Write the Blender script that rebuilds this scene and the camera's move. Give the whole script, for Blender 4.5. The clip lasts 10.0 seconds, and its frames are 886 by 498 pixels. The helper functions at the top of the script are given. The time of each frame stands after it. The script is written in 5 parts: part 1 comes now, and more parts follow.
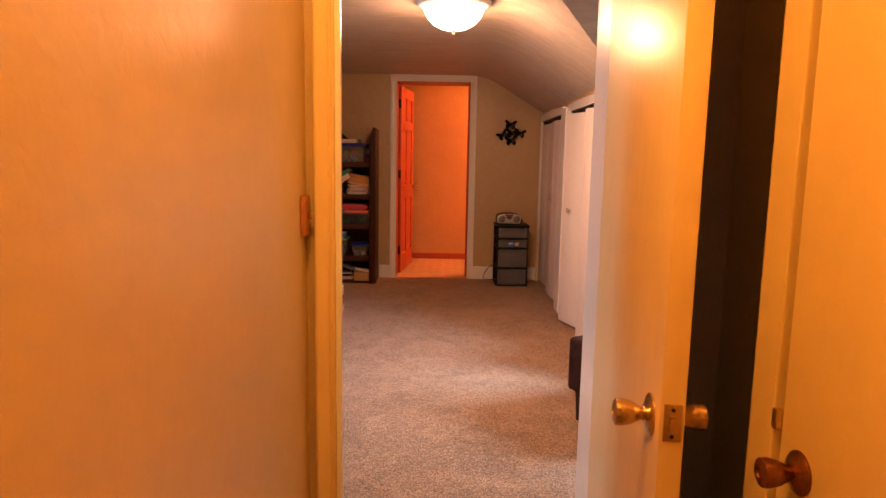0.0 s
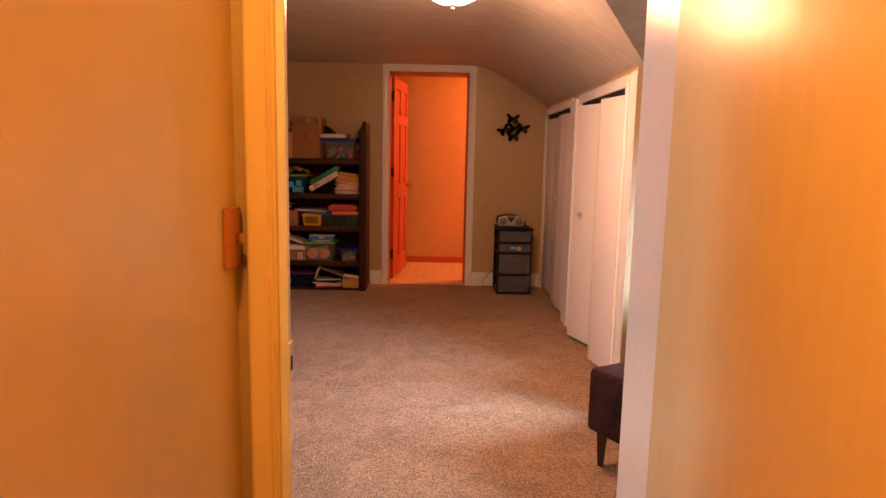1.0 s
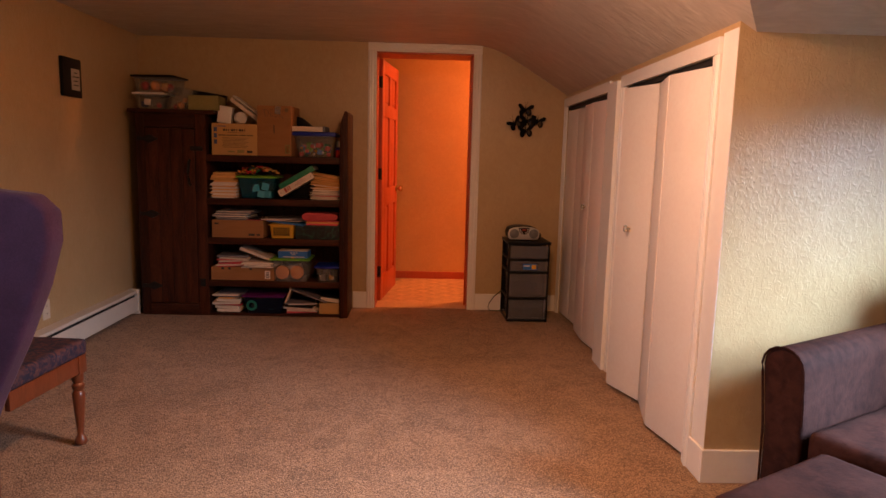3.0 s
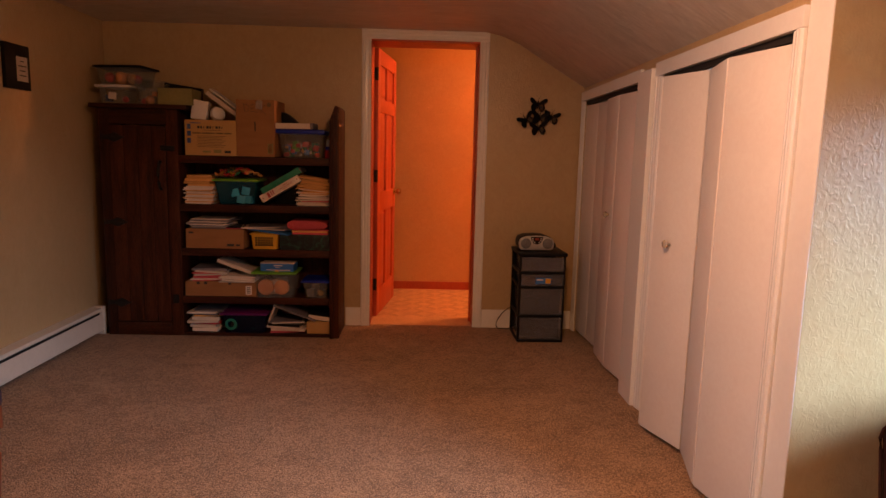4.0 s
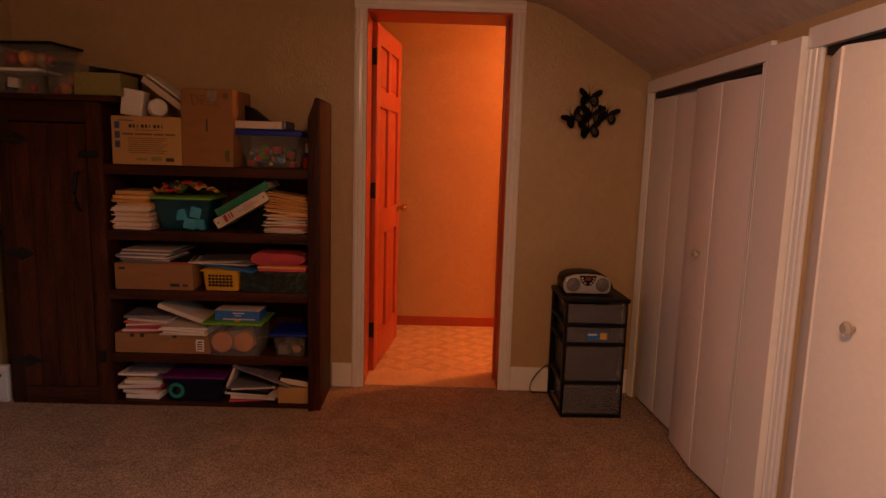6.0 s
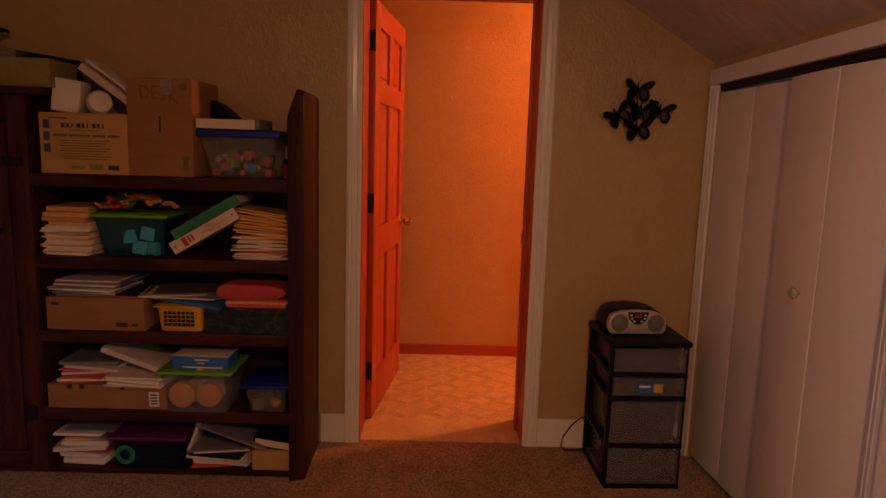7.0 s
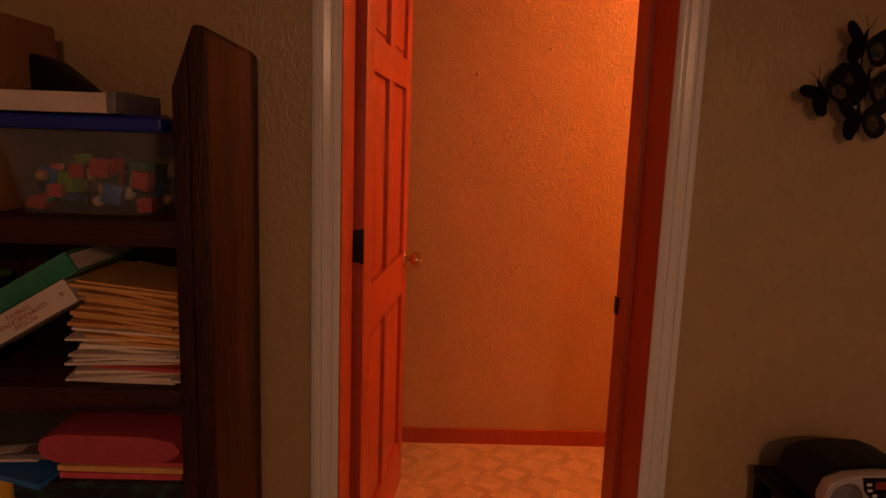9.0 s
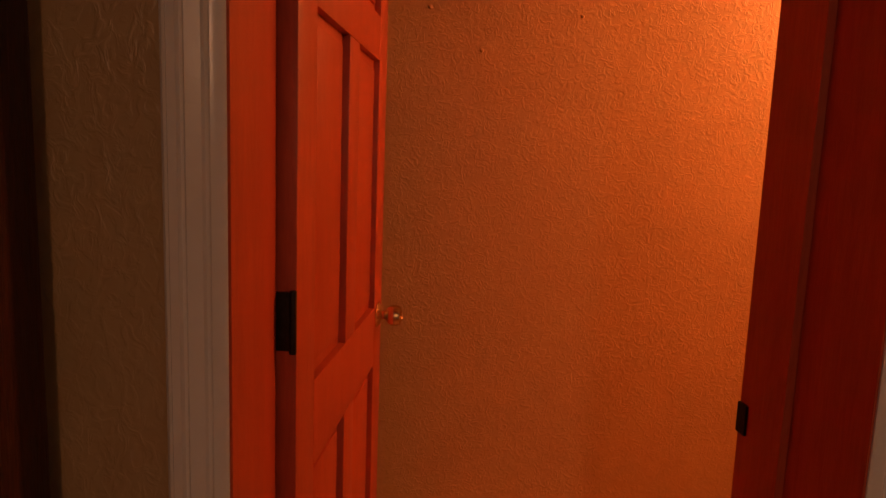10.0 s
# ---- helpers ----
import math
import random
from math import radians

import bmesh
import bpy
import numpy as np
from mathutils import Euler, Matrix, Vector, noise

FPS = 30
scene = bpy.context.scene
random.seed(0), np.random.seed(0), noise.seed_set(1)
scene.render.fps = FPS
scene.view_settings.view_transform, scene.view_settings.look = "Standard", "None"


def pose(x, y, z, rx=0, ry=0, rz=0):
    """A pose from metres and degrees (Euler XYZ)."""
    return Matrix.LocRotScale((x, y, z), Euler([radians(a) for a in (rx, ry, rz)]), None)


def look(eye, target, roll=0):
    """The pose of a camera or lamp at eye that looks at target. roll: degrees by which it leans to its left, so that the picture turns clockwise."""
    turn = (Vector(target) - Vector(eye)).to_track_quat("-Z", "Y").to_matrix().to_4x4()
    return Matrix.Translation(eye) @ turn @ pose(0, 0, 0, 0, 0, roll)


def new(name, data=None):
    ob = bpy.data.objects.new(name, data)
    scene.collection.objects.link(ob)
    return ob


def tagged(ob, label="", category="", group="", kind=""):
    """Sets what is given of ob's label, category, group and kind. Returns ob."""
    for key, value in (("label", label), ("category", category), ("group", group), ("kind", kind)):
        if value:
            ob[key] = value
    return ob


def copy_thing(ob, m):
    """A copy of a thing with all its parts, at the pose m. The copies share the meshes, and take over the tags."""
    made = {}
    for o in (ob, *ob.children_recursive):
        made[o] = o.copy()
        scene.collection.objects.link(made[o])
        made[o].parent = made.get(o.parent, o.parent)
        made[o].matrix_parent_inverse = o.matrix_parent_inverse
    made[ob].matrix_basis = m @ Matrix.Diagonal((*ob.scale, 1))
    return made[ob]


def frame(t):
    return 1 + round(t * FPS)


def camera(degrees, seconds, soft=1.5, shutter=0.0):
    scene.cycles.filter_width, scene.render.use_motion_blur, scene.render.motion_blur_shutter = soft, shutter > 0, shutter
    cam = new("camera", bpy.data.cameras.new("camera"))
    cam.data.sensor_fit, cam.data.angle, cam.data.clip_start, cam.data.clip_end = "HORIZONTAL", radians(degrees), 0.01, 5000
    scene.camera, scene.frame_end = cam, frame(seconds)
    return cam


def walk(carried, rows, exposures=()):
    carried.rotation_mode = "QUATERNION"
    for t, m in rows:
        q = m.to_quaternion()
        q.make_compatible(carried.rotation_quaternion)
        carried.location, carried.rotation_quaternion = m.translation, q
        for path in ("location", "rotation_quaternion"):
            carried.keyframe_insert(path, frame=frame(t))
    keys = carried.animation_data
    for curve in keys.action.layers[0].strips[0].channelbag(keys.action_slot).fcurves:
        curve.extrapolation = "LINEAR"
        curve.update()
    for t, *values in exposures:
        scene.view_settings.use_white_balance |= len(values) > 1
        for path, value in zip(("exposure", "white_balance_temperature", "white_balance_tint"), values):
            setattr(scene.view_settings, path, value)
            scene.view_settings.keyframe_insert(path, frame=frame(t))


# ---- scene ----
cam = camera(68.6, 10.0)
PATH = [
    (0, (0.338, 0.215, 1.273), (0.341, 2.195, 0.993), 1.0),
    (0.5, (0.358, 0.454, 1.277), (0.36, 2.434, 0.99), 1.1),
    (1, (0.334, 0.733, 1.266), (0.35, 2.712, 0.979), 1.2),
    (1.5, (0.277, 1.044, 1.261), (0.32, 3.023, 0.975), 1.5),
    (2, (0.261, 1.296, 1.25), (0.311, 3.275, 0.969), 1.4),
    (3.5, (0.223, 2.064, 1.235), (0.29, 4.043, 0.954), 1.5),
    (4, (0.236, 2.345, 1.252), (0.296, 4.324, 0.965), 1.4),
    (4.5, (0.221, 2.624, 1.26), (0.283, 4.603, 0.973), 1.5),
    (5, (0.212, 2.91, 1.27), (0.269, 4.888, 0.982), 1.6),
    (5.5, (0.226, 3.197, 1.288), (0.264, 5.175, 0.998), 1.6),
    (7, (0.169, 4.162, 1.334), (0.199, 6.14, 1.038), 1.7),
    (7.5, (0.142, 4.504, 1.337), (0.179, 6.482, 1.043), 1.8),
    (8, (0.115, 4.83, 1.33), (0.155, 6.809, 1.042), 1.6),
    (8.5, (0.094, 5.124, 1.338), (0.135, 7.102, 1.043), 1.8),
    (9, (0.049, 5.489, 1.359), (0.104, 7.464, 1.047), 2.0),
    (9.5, (0.046, 5.913, 1.285), (0.101, 7.898, 1.043), 1.7),
    (10, (0.044, 6.288, 1.328), (0.153, 8.267, 1.06), 2.1),
]
EXPOSURES = [(t, stops, 6500, 15) for t, stops in ((0, 0.1), (2.0, 0.0), (3.5, -0.3), (5.5, -0.5), (7.5, -0.68), (9.0, -0.95), (10, -1.27))]
walk(cam, [(t, look(eye, target, roll)) for t, eye, target, roll in PATH], EXPOSURES)

# ---- light ----
world = bpy.data.worlds.new("sky")
scene.world = world
world.use_nodes = True
sky = world.node_tree.nodes.new("ShaderNodeTexSky")
sky.sky_type, sky.sun_disc = "NISHITA", False
sky.sun_elevation, sky.sun_rotation = radians(35), radians(60)
world.node_tree.links.new(sky.outputs[0], world.node_tree.nodes["Background"].inputs[0])
world.node_tree.nodes["Background"].inputs[1].default_value = 0.08


def lamp(name, kind, m, energy, colour, size=0.1, size_y=None):
    data = bpy.data.lights.new(name, kind)
    data.energy, data.color = energy, colour
    if kind == "AREA":
        data.shape, data.size, data.size_y = "RECTANGLE", size, size_y or size
    else:
        data.shadow_soft_size = size
    ob = new(name, data)
    ob.matrix_world = m
    return ob


ROOM_LAMP = (0.38, 3.83)
lamp("room_bulb", "POINT", pose(ROOM_LAMP[0], ROOM_LAMP[1], 1.99), 36, (1.0, 0.43, 0.19), 0.08)
glow = lamp("room_bowl_glow", "AREA", pose(ROOM_LAMP[0], ROOM_LAMP[1], 1.965), 22, (1.0, 0.43, 0.19), 0.24)
glow.data.shape = "DISK"
lamp("landing_bulb", "POINT", pose(0.13, 0.78, 2.18), 40, (1.0, 0.45, 0.085), 0.06)
lamp("hall_bulb", "POINT", pose(1.85, 7.95, 2.16), 126, (1.0, 0.31, 0.09), 0.06)
lamp("dormer_daylight", "AREA", look((2.53, 3.1, 1.25), (1.55, 3.70, 0.12)), 53, (0.56, 0.77, 1.0), 0.7, 0.7).data.spread = radians(94)
lamp("side_daylight", "AREA", look((-1.95, 2.75, 1.4), (1.3, 3.1, 0.75)), 12, (0.74, 0.88, 1.0), 0.9, 0.9).data.spread = radians(110)


# ---- materials ----
def material(name, a, b=None, rough=0.5, metal=0.0, scale=6.0, fine=60.0, bump=0.0, bump_scale=120.0, mix=0.5, stretch=(1, 1, 1), coat=0.0, alpha=1.0, transmission=0.0, vary=0.0, emit=None, strength=0.0, distort=0.6, sheen=0.0, spec=0.5, span=(0.36, 0.64), plateau=None, bump_distort=None):
    """Two colours mixed by coarse and fine noise in metres, fine relief by a third noise."""
    m = bpy.data.materials.new(name)
    m.use_nodes = True
    n, l = m.node_tree.nodes, m.node_tree.links
    p = n["Principled BSDF"]
    p.inputs["Roughness"].default_value, p.inputs["Metallic"].default_value = rough, metal
    p.inputs["Coat Weight"].default_value, p.inputs["Transmission Weight"].default_value = coat, transmission
    p.inputs["Alpha"].default_value, p.inputs["Sheen Weight"].default_value = alpha, sheen
    p.inputs["Specular IOR Level"].default_value = spec
    if emit:
        p.inputs["Emission Color"].default_value, p.inputs["Emission Strength"].default_value = (*emit, 1), strength
    b = b or a
    co = n.new("ShaderNodeTexCoord")
    mp = n.new("ShaderNodeMapping")
    mp.inputs["Scale"].default_value = stretch
    l.new(co.outputs["Object"], mp.inputs[0])
    big, small = n.new("ShaderNodeTexNoise"), n.new("ShaderNodeTexNoise")
    for node, sc, det in ((big, scale, 3), (small, fine, 2)):
        node.inputs["Scale"].default_value, node.inputs["Detail"].default_value = sc, det
        node.inputs["Distortion"].default_value = distort
        l.new(mp.outputs[0], node.inputs["Vector"])
    add = n.new("ShaderNodeMath")
    add.operation = "MULTIPLY_ADD"
    add.inputs[1].default_value = mix
    half = n.new("ShaderNodeMath")
    half.operation = "MULTIPLY"
    half.inputs[1].default_value = 1 - mix
    l.new(big.outputs[0], half.inputs[0])
    l.new(small.outputs[0], add.inputs[0])
    l.new(half.outputs[0], add.inputs[2])
    ramp = n.new("ShaderNodeValToRGB")
    ramp.color_ramp.elements[0].position, ramp.color_ramp.elements[1].position = span
    ramp.color_ramp.elements[0].color, ramp.color_ramp.elements[1].color = (*a, 1), (*b, 1)
    l.new(add.outputs[0], ramp.inputs[0])
    colour = ramp.outputs[0]
    if vary:
        info, hsv = n.new("ShaderNodeObjectInfo"), n.new("ShaderNodeHueSaturation")
        rng = n.new("ShaderNodeMapRange")
        rng.inputs[3].default_value, rng.inputs[4].default_value = 1 - vary, 1 + vary
        l.new(info.outputs["Random"], rng.inputs[0])
        l.new(rng.outputs[0], hsv.inputs["Value"])
        l.new(colour, hsv.inputs["Color"])
        colour = hsv.outputs[0]
    l.new(colour, p.inputs["Base Color"])
    if bump:
        rel, bn = n.new("ShaderNodeTexNoise"), n.new("ShaderNodeBump")
        rel.inputs["Scale"].default_value, rel.inputs["Detail"].default_value, rel.inputs["Distortion"].default_value = bump_scale, 3, distort if bump_distort is None else bump_distort
        l.new(mp.outputs[0], rel.inputs["Vector"])
        height = rel.outputs[0]
        if plateau:
            flat = n.new("ShaderNodeMapRange")
            flat.interpolation_type = "SMOOTHSTEP"
            flat.inputs[1].default_value, flat.inputs[2].default_value = plateau
            l.new(height, flat.inputs[0])
            height = flat.outputs[0]
        l.new(height, bn.inputs["Height"])
        bn.inputs["Strength"].default_value, bn.inputs["Distance"].default_value = 1.0, bump
        l.new(bn.outputs[0], p.inputs["Normal"])
    return m


def carpet(name, a, b):
    """Cut pile: tufts of mixed yarn, clumps that lean together, broad worn and brushed patches."""
    m = bpy.data.materials.new(name)
    m.use_nodes = True
    n, l = m.node_tree.nodes, m.node_tree.links
    p = n["Principled BSDF"]
    p.inputs["Roughness"].default_value, p.inputs["Sheen Weight"].default_value = 0.95, 0.12
    p.inputs["Specular IOR Level"].default_value = 0.15
    co = n.new("ShaderNodeTexCoord")
    total = None
    for scale, detail, weight, warp in ((170, 3, 0.66, 0.3), (62, 3, 0.26, 0.6), (12, 3, 0.12, 1.0), (2.6, 3, 0.10, 1.2)):
        t = n.new("ShaderNodeTexNoise")
        t.inputs["Scale"].default_value, t.inputs["Detail"].default_value, t.inputs["Distortion"].default_value = scale, detail, warp
        l.new(co.outputs["Object"], t.inputs["Vector"])
        f = n.new("ShaderNodeMath")
        f.operation = "MULTIPLY_ADD"
        f.inputs[1].default_value, f.inputs[2].default_value = weight, -0.5 * weight
        l.new(t.outputs[0], f.inputs[0])
        if total:
            l.new(total, f.inputs[2])
            f.inputs[1].default_value = weight
        total = f.outputs[0]
    fix = n.new("ShaderNodeMapRange")
    fix.inputs[1].default_value, fix.inputs[2].default_value = 0.15, 0.42
    l.new(total, fix.inputs[0])
    ramp = n.new("ShaderNodeValToRGB")
    ramp.color_ramp.elements[0].color, ramp.color_ramp.elements[1].color = (*a, 1), (*b, 1)
    l.new(fix.outputs[0], ramp.inputs[0])
    l.new(ramp.outputs[0], p.inputs["Base Color"])
    bn = n.new("ShaderNodeBump")
    bn.inputs["Strength"].default_value, bn.inputs["Distance"].default_value = 0.8, 0.008
    tuft = n.new("ShaderNodeTexNoise")
    tuft.inputs["Scale"].default_value, tuft.inputs["Detail"].default_value = 150, 3
    l.new(co.outputs["Object"], tuft.inputs["Vector"])
    l.new(tuft.outputs[0], bn.inputs["Height"])
    l.new(bn.outputs[0], p.inputs["Normal"])
    return m


TAN = material("tan_wall_paint", (0.45, 0.315, 0.16), (0.50, 0.36, 0.19), 0.3, spec=0.65, scale=2, fine=25, bump=0.0006, bump_scale=58, distort=1.2, bump_distort=1.3, plateau=(0.38, 0.70), stretch=(1, 1, 0.7))
HALL_TAN = material("cream_hall_paint", (0.52, 0.33, 0.15), (0.57, 0.37, 0.175), 0.45, scale=2, fine=25, bump=0.0007, bump_scale=40, distort=1.4, bump_distort=2.2, plateau=(0.40, 0.68))
LANDING = material("cream_landing_paint", (0.65, 0.49, 0.235), (0.69, 0.525, 0.255), 0.3, scale=1.6, fine=14, bump=0.001, bump_scale=30)
CEIL = material("brushed_ceiling_paint", (0.50, 0.43, 0.35), (0.62, 0.55, 0.46), 0.55, scale=4, fine=16, bump=0.004, bump_scale=9, stretch=(0.5, 1.6, 1), distort=1.5)
WHITE = material("white_trim_paint", (0.80, 0.78, 0.75), (0.84, 0.82, 0.79), 0.24, spec=0.6, scale=5, fine=40, bump=0.0004, bump_scale=60)
DOOR_WHITE = material("white_closet_paint", (0.78, 0.72, 0.68), (0.82, 0.77, 0.73), 0.38, scale=3, fine=50, bump=0.0003, bump_scale=90)
LEAF_WHITE = material("glossy_cream_paint", (0.73, 0.55, 0.29), (0.78, 0.60, 0.33), 0.34, spec=0.25, scale=3, fine=30, bump=0.0012, bump_scale=9, stretch=(1, 1, 0.3))
RED_WOOD = material("red_stained_wood", (0.36, 0.055, 0.022), (0.46, 0.082, 0.032), 0.4, scale=3, fine=30, stretch=(6, 6, 0.6), bump=0.0004)
CARPET = carpet("brown_cut_pile_carpet", (0.125, 0.073, 0.040), (0.68, 0.44, 0.265))
VINYL = material("tan_vinyl", (0.44, 0.31, 0.18), (0.70, 0.53, 0.34), 0.4, scale=9, fine=95, mix=0.6, span=(0.32, 0.66))
# near-black: shade in closets, slots and holes put into colour; also screws, tracks
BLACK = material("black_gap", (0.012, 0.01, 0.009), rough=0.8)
GLASS_LAMP = material("frosted_lamp_glass", (0.9, 0.85, 0.78), rough=0.4, emit=(1.0, 0.86, 0.62), strength=9.0)
BRASS = material("aged_brass", (0.62, 0.44, 0.24), (0.76, 0.56, 0.33), 0.26, 1.0, scale=30, fine=200)
DARK_BRASS = material("antique_bronze", (0.20, 0.075, 0.03), (0.30, 0.12, 0.05), 0.32, 0.9, scale=30, fine=200)
DARK_WOOD = material("dark_rustic_wood", (0.015, 0.004, 0.0016), (0.095, 0.025, 0.009), 0.5, span=(0.36, 0.72), spec=0.2, scale=4, fine=48, stretch=(7, 7, 0.7), bump=0.002, bump_scale=20, vary=0.32)
DARK_WOOD_H = material("dark_rustic_shelf_wood", (0.015, 0.004, 0.0016), (0.095, 0.025, 0.009), 0.5, span=(0.36, 0.72), spec=0.2, scale=4, fine=48, stretch=(0.7, 7, 7), bump=0.002, bump_scale=20, vary=0.32)
VELVET = material("plum_brown_velvet", (0.020, 0.007, 0.006), (0.046, 0.017, 0.013), 0.8, scale=7, fine=30, bump=0.001, spec=0.1)


# ---- building blocks ----
def block(x0, x1, y0, y1, z0, z1, bm=None):
    bm = bm or bmesh.new()
    v = [bm.verts.new((x, y, z)) for z in (z0, z1) for x, y in ((x0, y0), (x1, y0), (x1, y1), (x0, y1))]
    for f in ((3, 2, 1, 0), (4, 5, 6, 7), (0, 1, 5, 4), (1, 2, 6, 5), (2, 3, 7, 6), (3, 0, 4, 7)):
        bm.faces.new([v[k] for k in f])
    return bm


def prism(points, lo, hi, axis="z", bm=None):
    """A polygon pushed along an axis. points are (x, y), (y, z) for axis x, or (x, z) for axis y."""
    bm = bm or bmesh.new()
    put = {"z": lambda p, h: (p[0], p[1], h), "x": lambda p, h: (h, p[0], p[1]), "y": lambda p, h: (p[0], h, p[1])}[axis]
    a, b = [bm.verts.new(put(p, lo)) for p in points], [bm.verts.new(put(p, hi)) for p in points]
    n = len(points)
    bm.faces.new(a), bm.faces.new(b)
    for k in range(n):
        bm.faces.new((a[k], a[(k + 1) % n], b[(k + 1) % n], b[k]))
    bmesh.ops.recalc_face_normals(bm, faces=bm.faces)
    return bm


def rounded(bm, width=0.004, segments=2):
    bmesh.ops.bevel(bm, geom=list(bm.edges), offset=width, segments=segments, profile=0.6, affect="EDGES", clamp_overlap=True)
    return bm


def lathe(profile, turns=20, bm=None, m=None):
    """A solid of revolution round z from (radius, height) pairs."""
    bm = bm or bmesh.new()
    m = m or Matrix()
    rings = [[bm.verts.new(m @ Vector((max(r, 1e-4) * math.cos(2 * math.pi * k / turns), max(r, 1e-4) * math.sin(2 * math.pi * k / turns), z))) for k in range(turns)] for r, z in profile]
    for p, q in zip(rings, rings[1:]):
        for k in range(turns):
            bm.faces.new((p[k], p[(k + 1) % turns], q[(k + 1) % turns], q[k]))
    bm.faces.new(rings[0][::-1]), bm.faces.new(rings[-1])
    bmesh.ops.recalc_face_normals(bm, faces=bm.faces)
    return bm


def tube(points, radius, turns=8, bm=None):
    bm = bm or bmesh.new()
    pts, rings = [Vector(p) for p in points], []
    for k, p in enumerate(pts):
        d = (pts[min(k + 1, len(pts) - 1)] - pts[max(k - 1, 0)]).to_track_quat("Z", "Y").to_matrix()
        rings.append([bm.verts.new(p + d @ Vector((radius * math.cos(2 * math.pi * j / turns), radius * math.sin(2 * math.pi * j / turns), 0))) for j in range(turns)])
    for p, q in zip(rings, rings[1:]):
        for k in range(turns):
            bm.faces.new((p[k], p[(k + 1) % turns], q[(k + 1) % turns], q[k]))
    bm.faces.new(rings[0][::-1]), bm.faces.new(rings[-1])
    return bm


def mesh_object(name, bm, mat, smooth=False):
    me = bpy.data.meshes.new(name)
    bm.to_mesh(me)
    bm.free()
    for mt in (mat if isinstance(mat, (list, tuple)) else [mat]):
        me.materials.append(mt)
    if smooth:
        for p in me.polygons:
            p.use_smooth = True
        me.set_sharp_from_angle(angle=radians(40))
    return new(name, me)


def part(name, bm, mat, parent, label="", smooth=True):
    ob = mesh_object(name, bm, mat, smooth)
    ob.parent = parent
    return tagged(ob, label)


def thing(name, label, category, group="", m=None):
    ob = new(name)
    ob.empty_display_size = 0.1
    if m:
        ob.matrix_world = m
    return tagged(ob, label, category, group)


def structure(name, bm, mat, label, category="", smooth=False):
    return tagged(mesh_object(name, bm, mat, smooth), label, category or name.split("_")[0], "", "structure")


# ---- the setting ----
H = 2.098  # flat ceiling
LEFT, FAR, CLOSET, CORNER = -1.98, 7.0, 1.345, 4.16
DX0, DX1, DH = -0.15, 0.602, 2.032  # far doorway
structure("floor", block(-2.2, 2.7, -1.2, FAR + 0.02, -0.12, 0.0), CARPET, "mottled brown cut pile carpet over the whole room", "carpet")
structure("floor_hall", block(-2.7, 2.2, FAR + 0.02, 8.45, -0.12, 0.003), VINYL, "tan patterned vinyl floor of the hall", "floor")
bm = block(-2.7, DX0 - 0.02, FAR, FAR + 0.232, 0, 2.6)
block(DX1 + 0.02, 2.2, FAR, FAR + 0.26, 0, 2.6, bm)
block(DX0 - 0.02, DX1 + 0.02, FAR, FAR + 0.26, DH + 0.02, 2.6, bm)
structure("wall_far", bm, [TAN], "tan textured wall with a doorway in it", "wall")
bm = block(LEFT - 0.15, LEFT, 1.75, 2.25, 0, 2.6)
block(LEFT - 0.15, LEFT, 3.25, FAR, 0, 2.6, bm)
block(LEFT - 0.15, LEFT, 2.25, 3.25, 0, 0.9, bm)
block(LEFT - 0.15, LEFT, 2.25, 3.25, 1.9, 2.6, bm)
structure("wall_left", bm, TAN, "tan textured wall above a baseboard heater", "wall")
structure("wall_hall_far", block(-2.7, 2.2, 8.33, 8.45, 0, 2.6), HALL_TAN, "cream textured hall wall in orange light", "wall")
structure("wall_hall_end", block(-2.7, -2.6, FAR + 0.26, 8.33, 0, 2.6), HALL_TAN, "cream hall end wall", "wall")
structure("wall_hall_side", block(2.1, 2.2, FAR + 0.26, 8.33, 0, 2.6), HALL_TAN, "cream hall end wall", "wall")
structure("ceiling_hall", block(-2.7, 2.2, FAR + 0.26, 8.45, 2.3, 2.4), CEIL, "plain hall ceiling", "ceiling")

# closet wall with two openings, a knee wall under the sloped ceiling
C1, C2, CT = (5.79, 6.925), (4.345, 5.44), 1.645
bm = block(CLOSET, CLOSET + 0.1, C1[1], FAR, 0, 1.8)
block(CLOSET, CLOSET + 0.1, C2[1], C1[0], 0, 1.8, bm)
block(CLOSET, CLOSET + 0.1, CORNER + 0.1, C2[0], 0, 1.8, bm)
block(CLOSET, CLOSET + 0.1, C1[0], C1[1], CT, 1.8, bm)
block(CLOSET, CLOSET + 0.1, C2[0], C2[1], CT, 1.8, bm)
structure("wall_closet", bm, TAN, "tan knee wall with two closet openings", "wall")
# the back wall's black colour stands in for shade inside the closets
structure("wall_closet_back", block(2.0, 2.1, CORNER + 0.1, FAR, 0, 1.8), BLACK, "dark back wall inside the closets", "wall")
structure("wall_alcove_far", block(CLOSET, 2.69, CORNER, CORNER + 0.1, 0, 2.3), TAN, "tan textured side wall of the dormer", "wall")
structure("wall_alcove_near", block(0.95, 2.69, 2.16, 2.26, 0, 2.3), TAN, "tan textured side wall of the dormer", "wall")
W0, W1, WZ0, WZ1 = 2.7, 3.6, 0.8, 1.66
XE = 2.57
bm = block(XE, XE + 0.12, 2.26, W0, 0, 2.3)
block(XE, XE + 0.12, W1, CORNER, 0, 2.3, bm)
block(XE, XE + 0.12, W0, W1, 0, WZ0, bm)
block(XE, XE + 0.12, W0, W1, WZ1, 2.3, bm)
structure("wall_dormer", bm, TAN, "tan dormer end wall round a window", "wall")

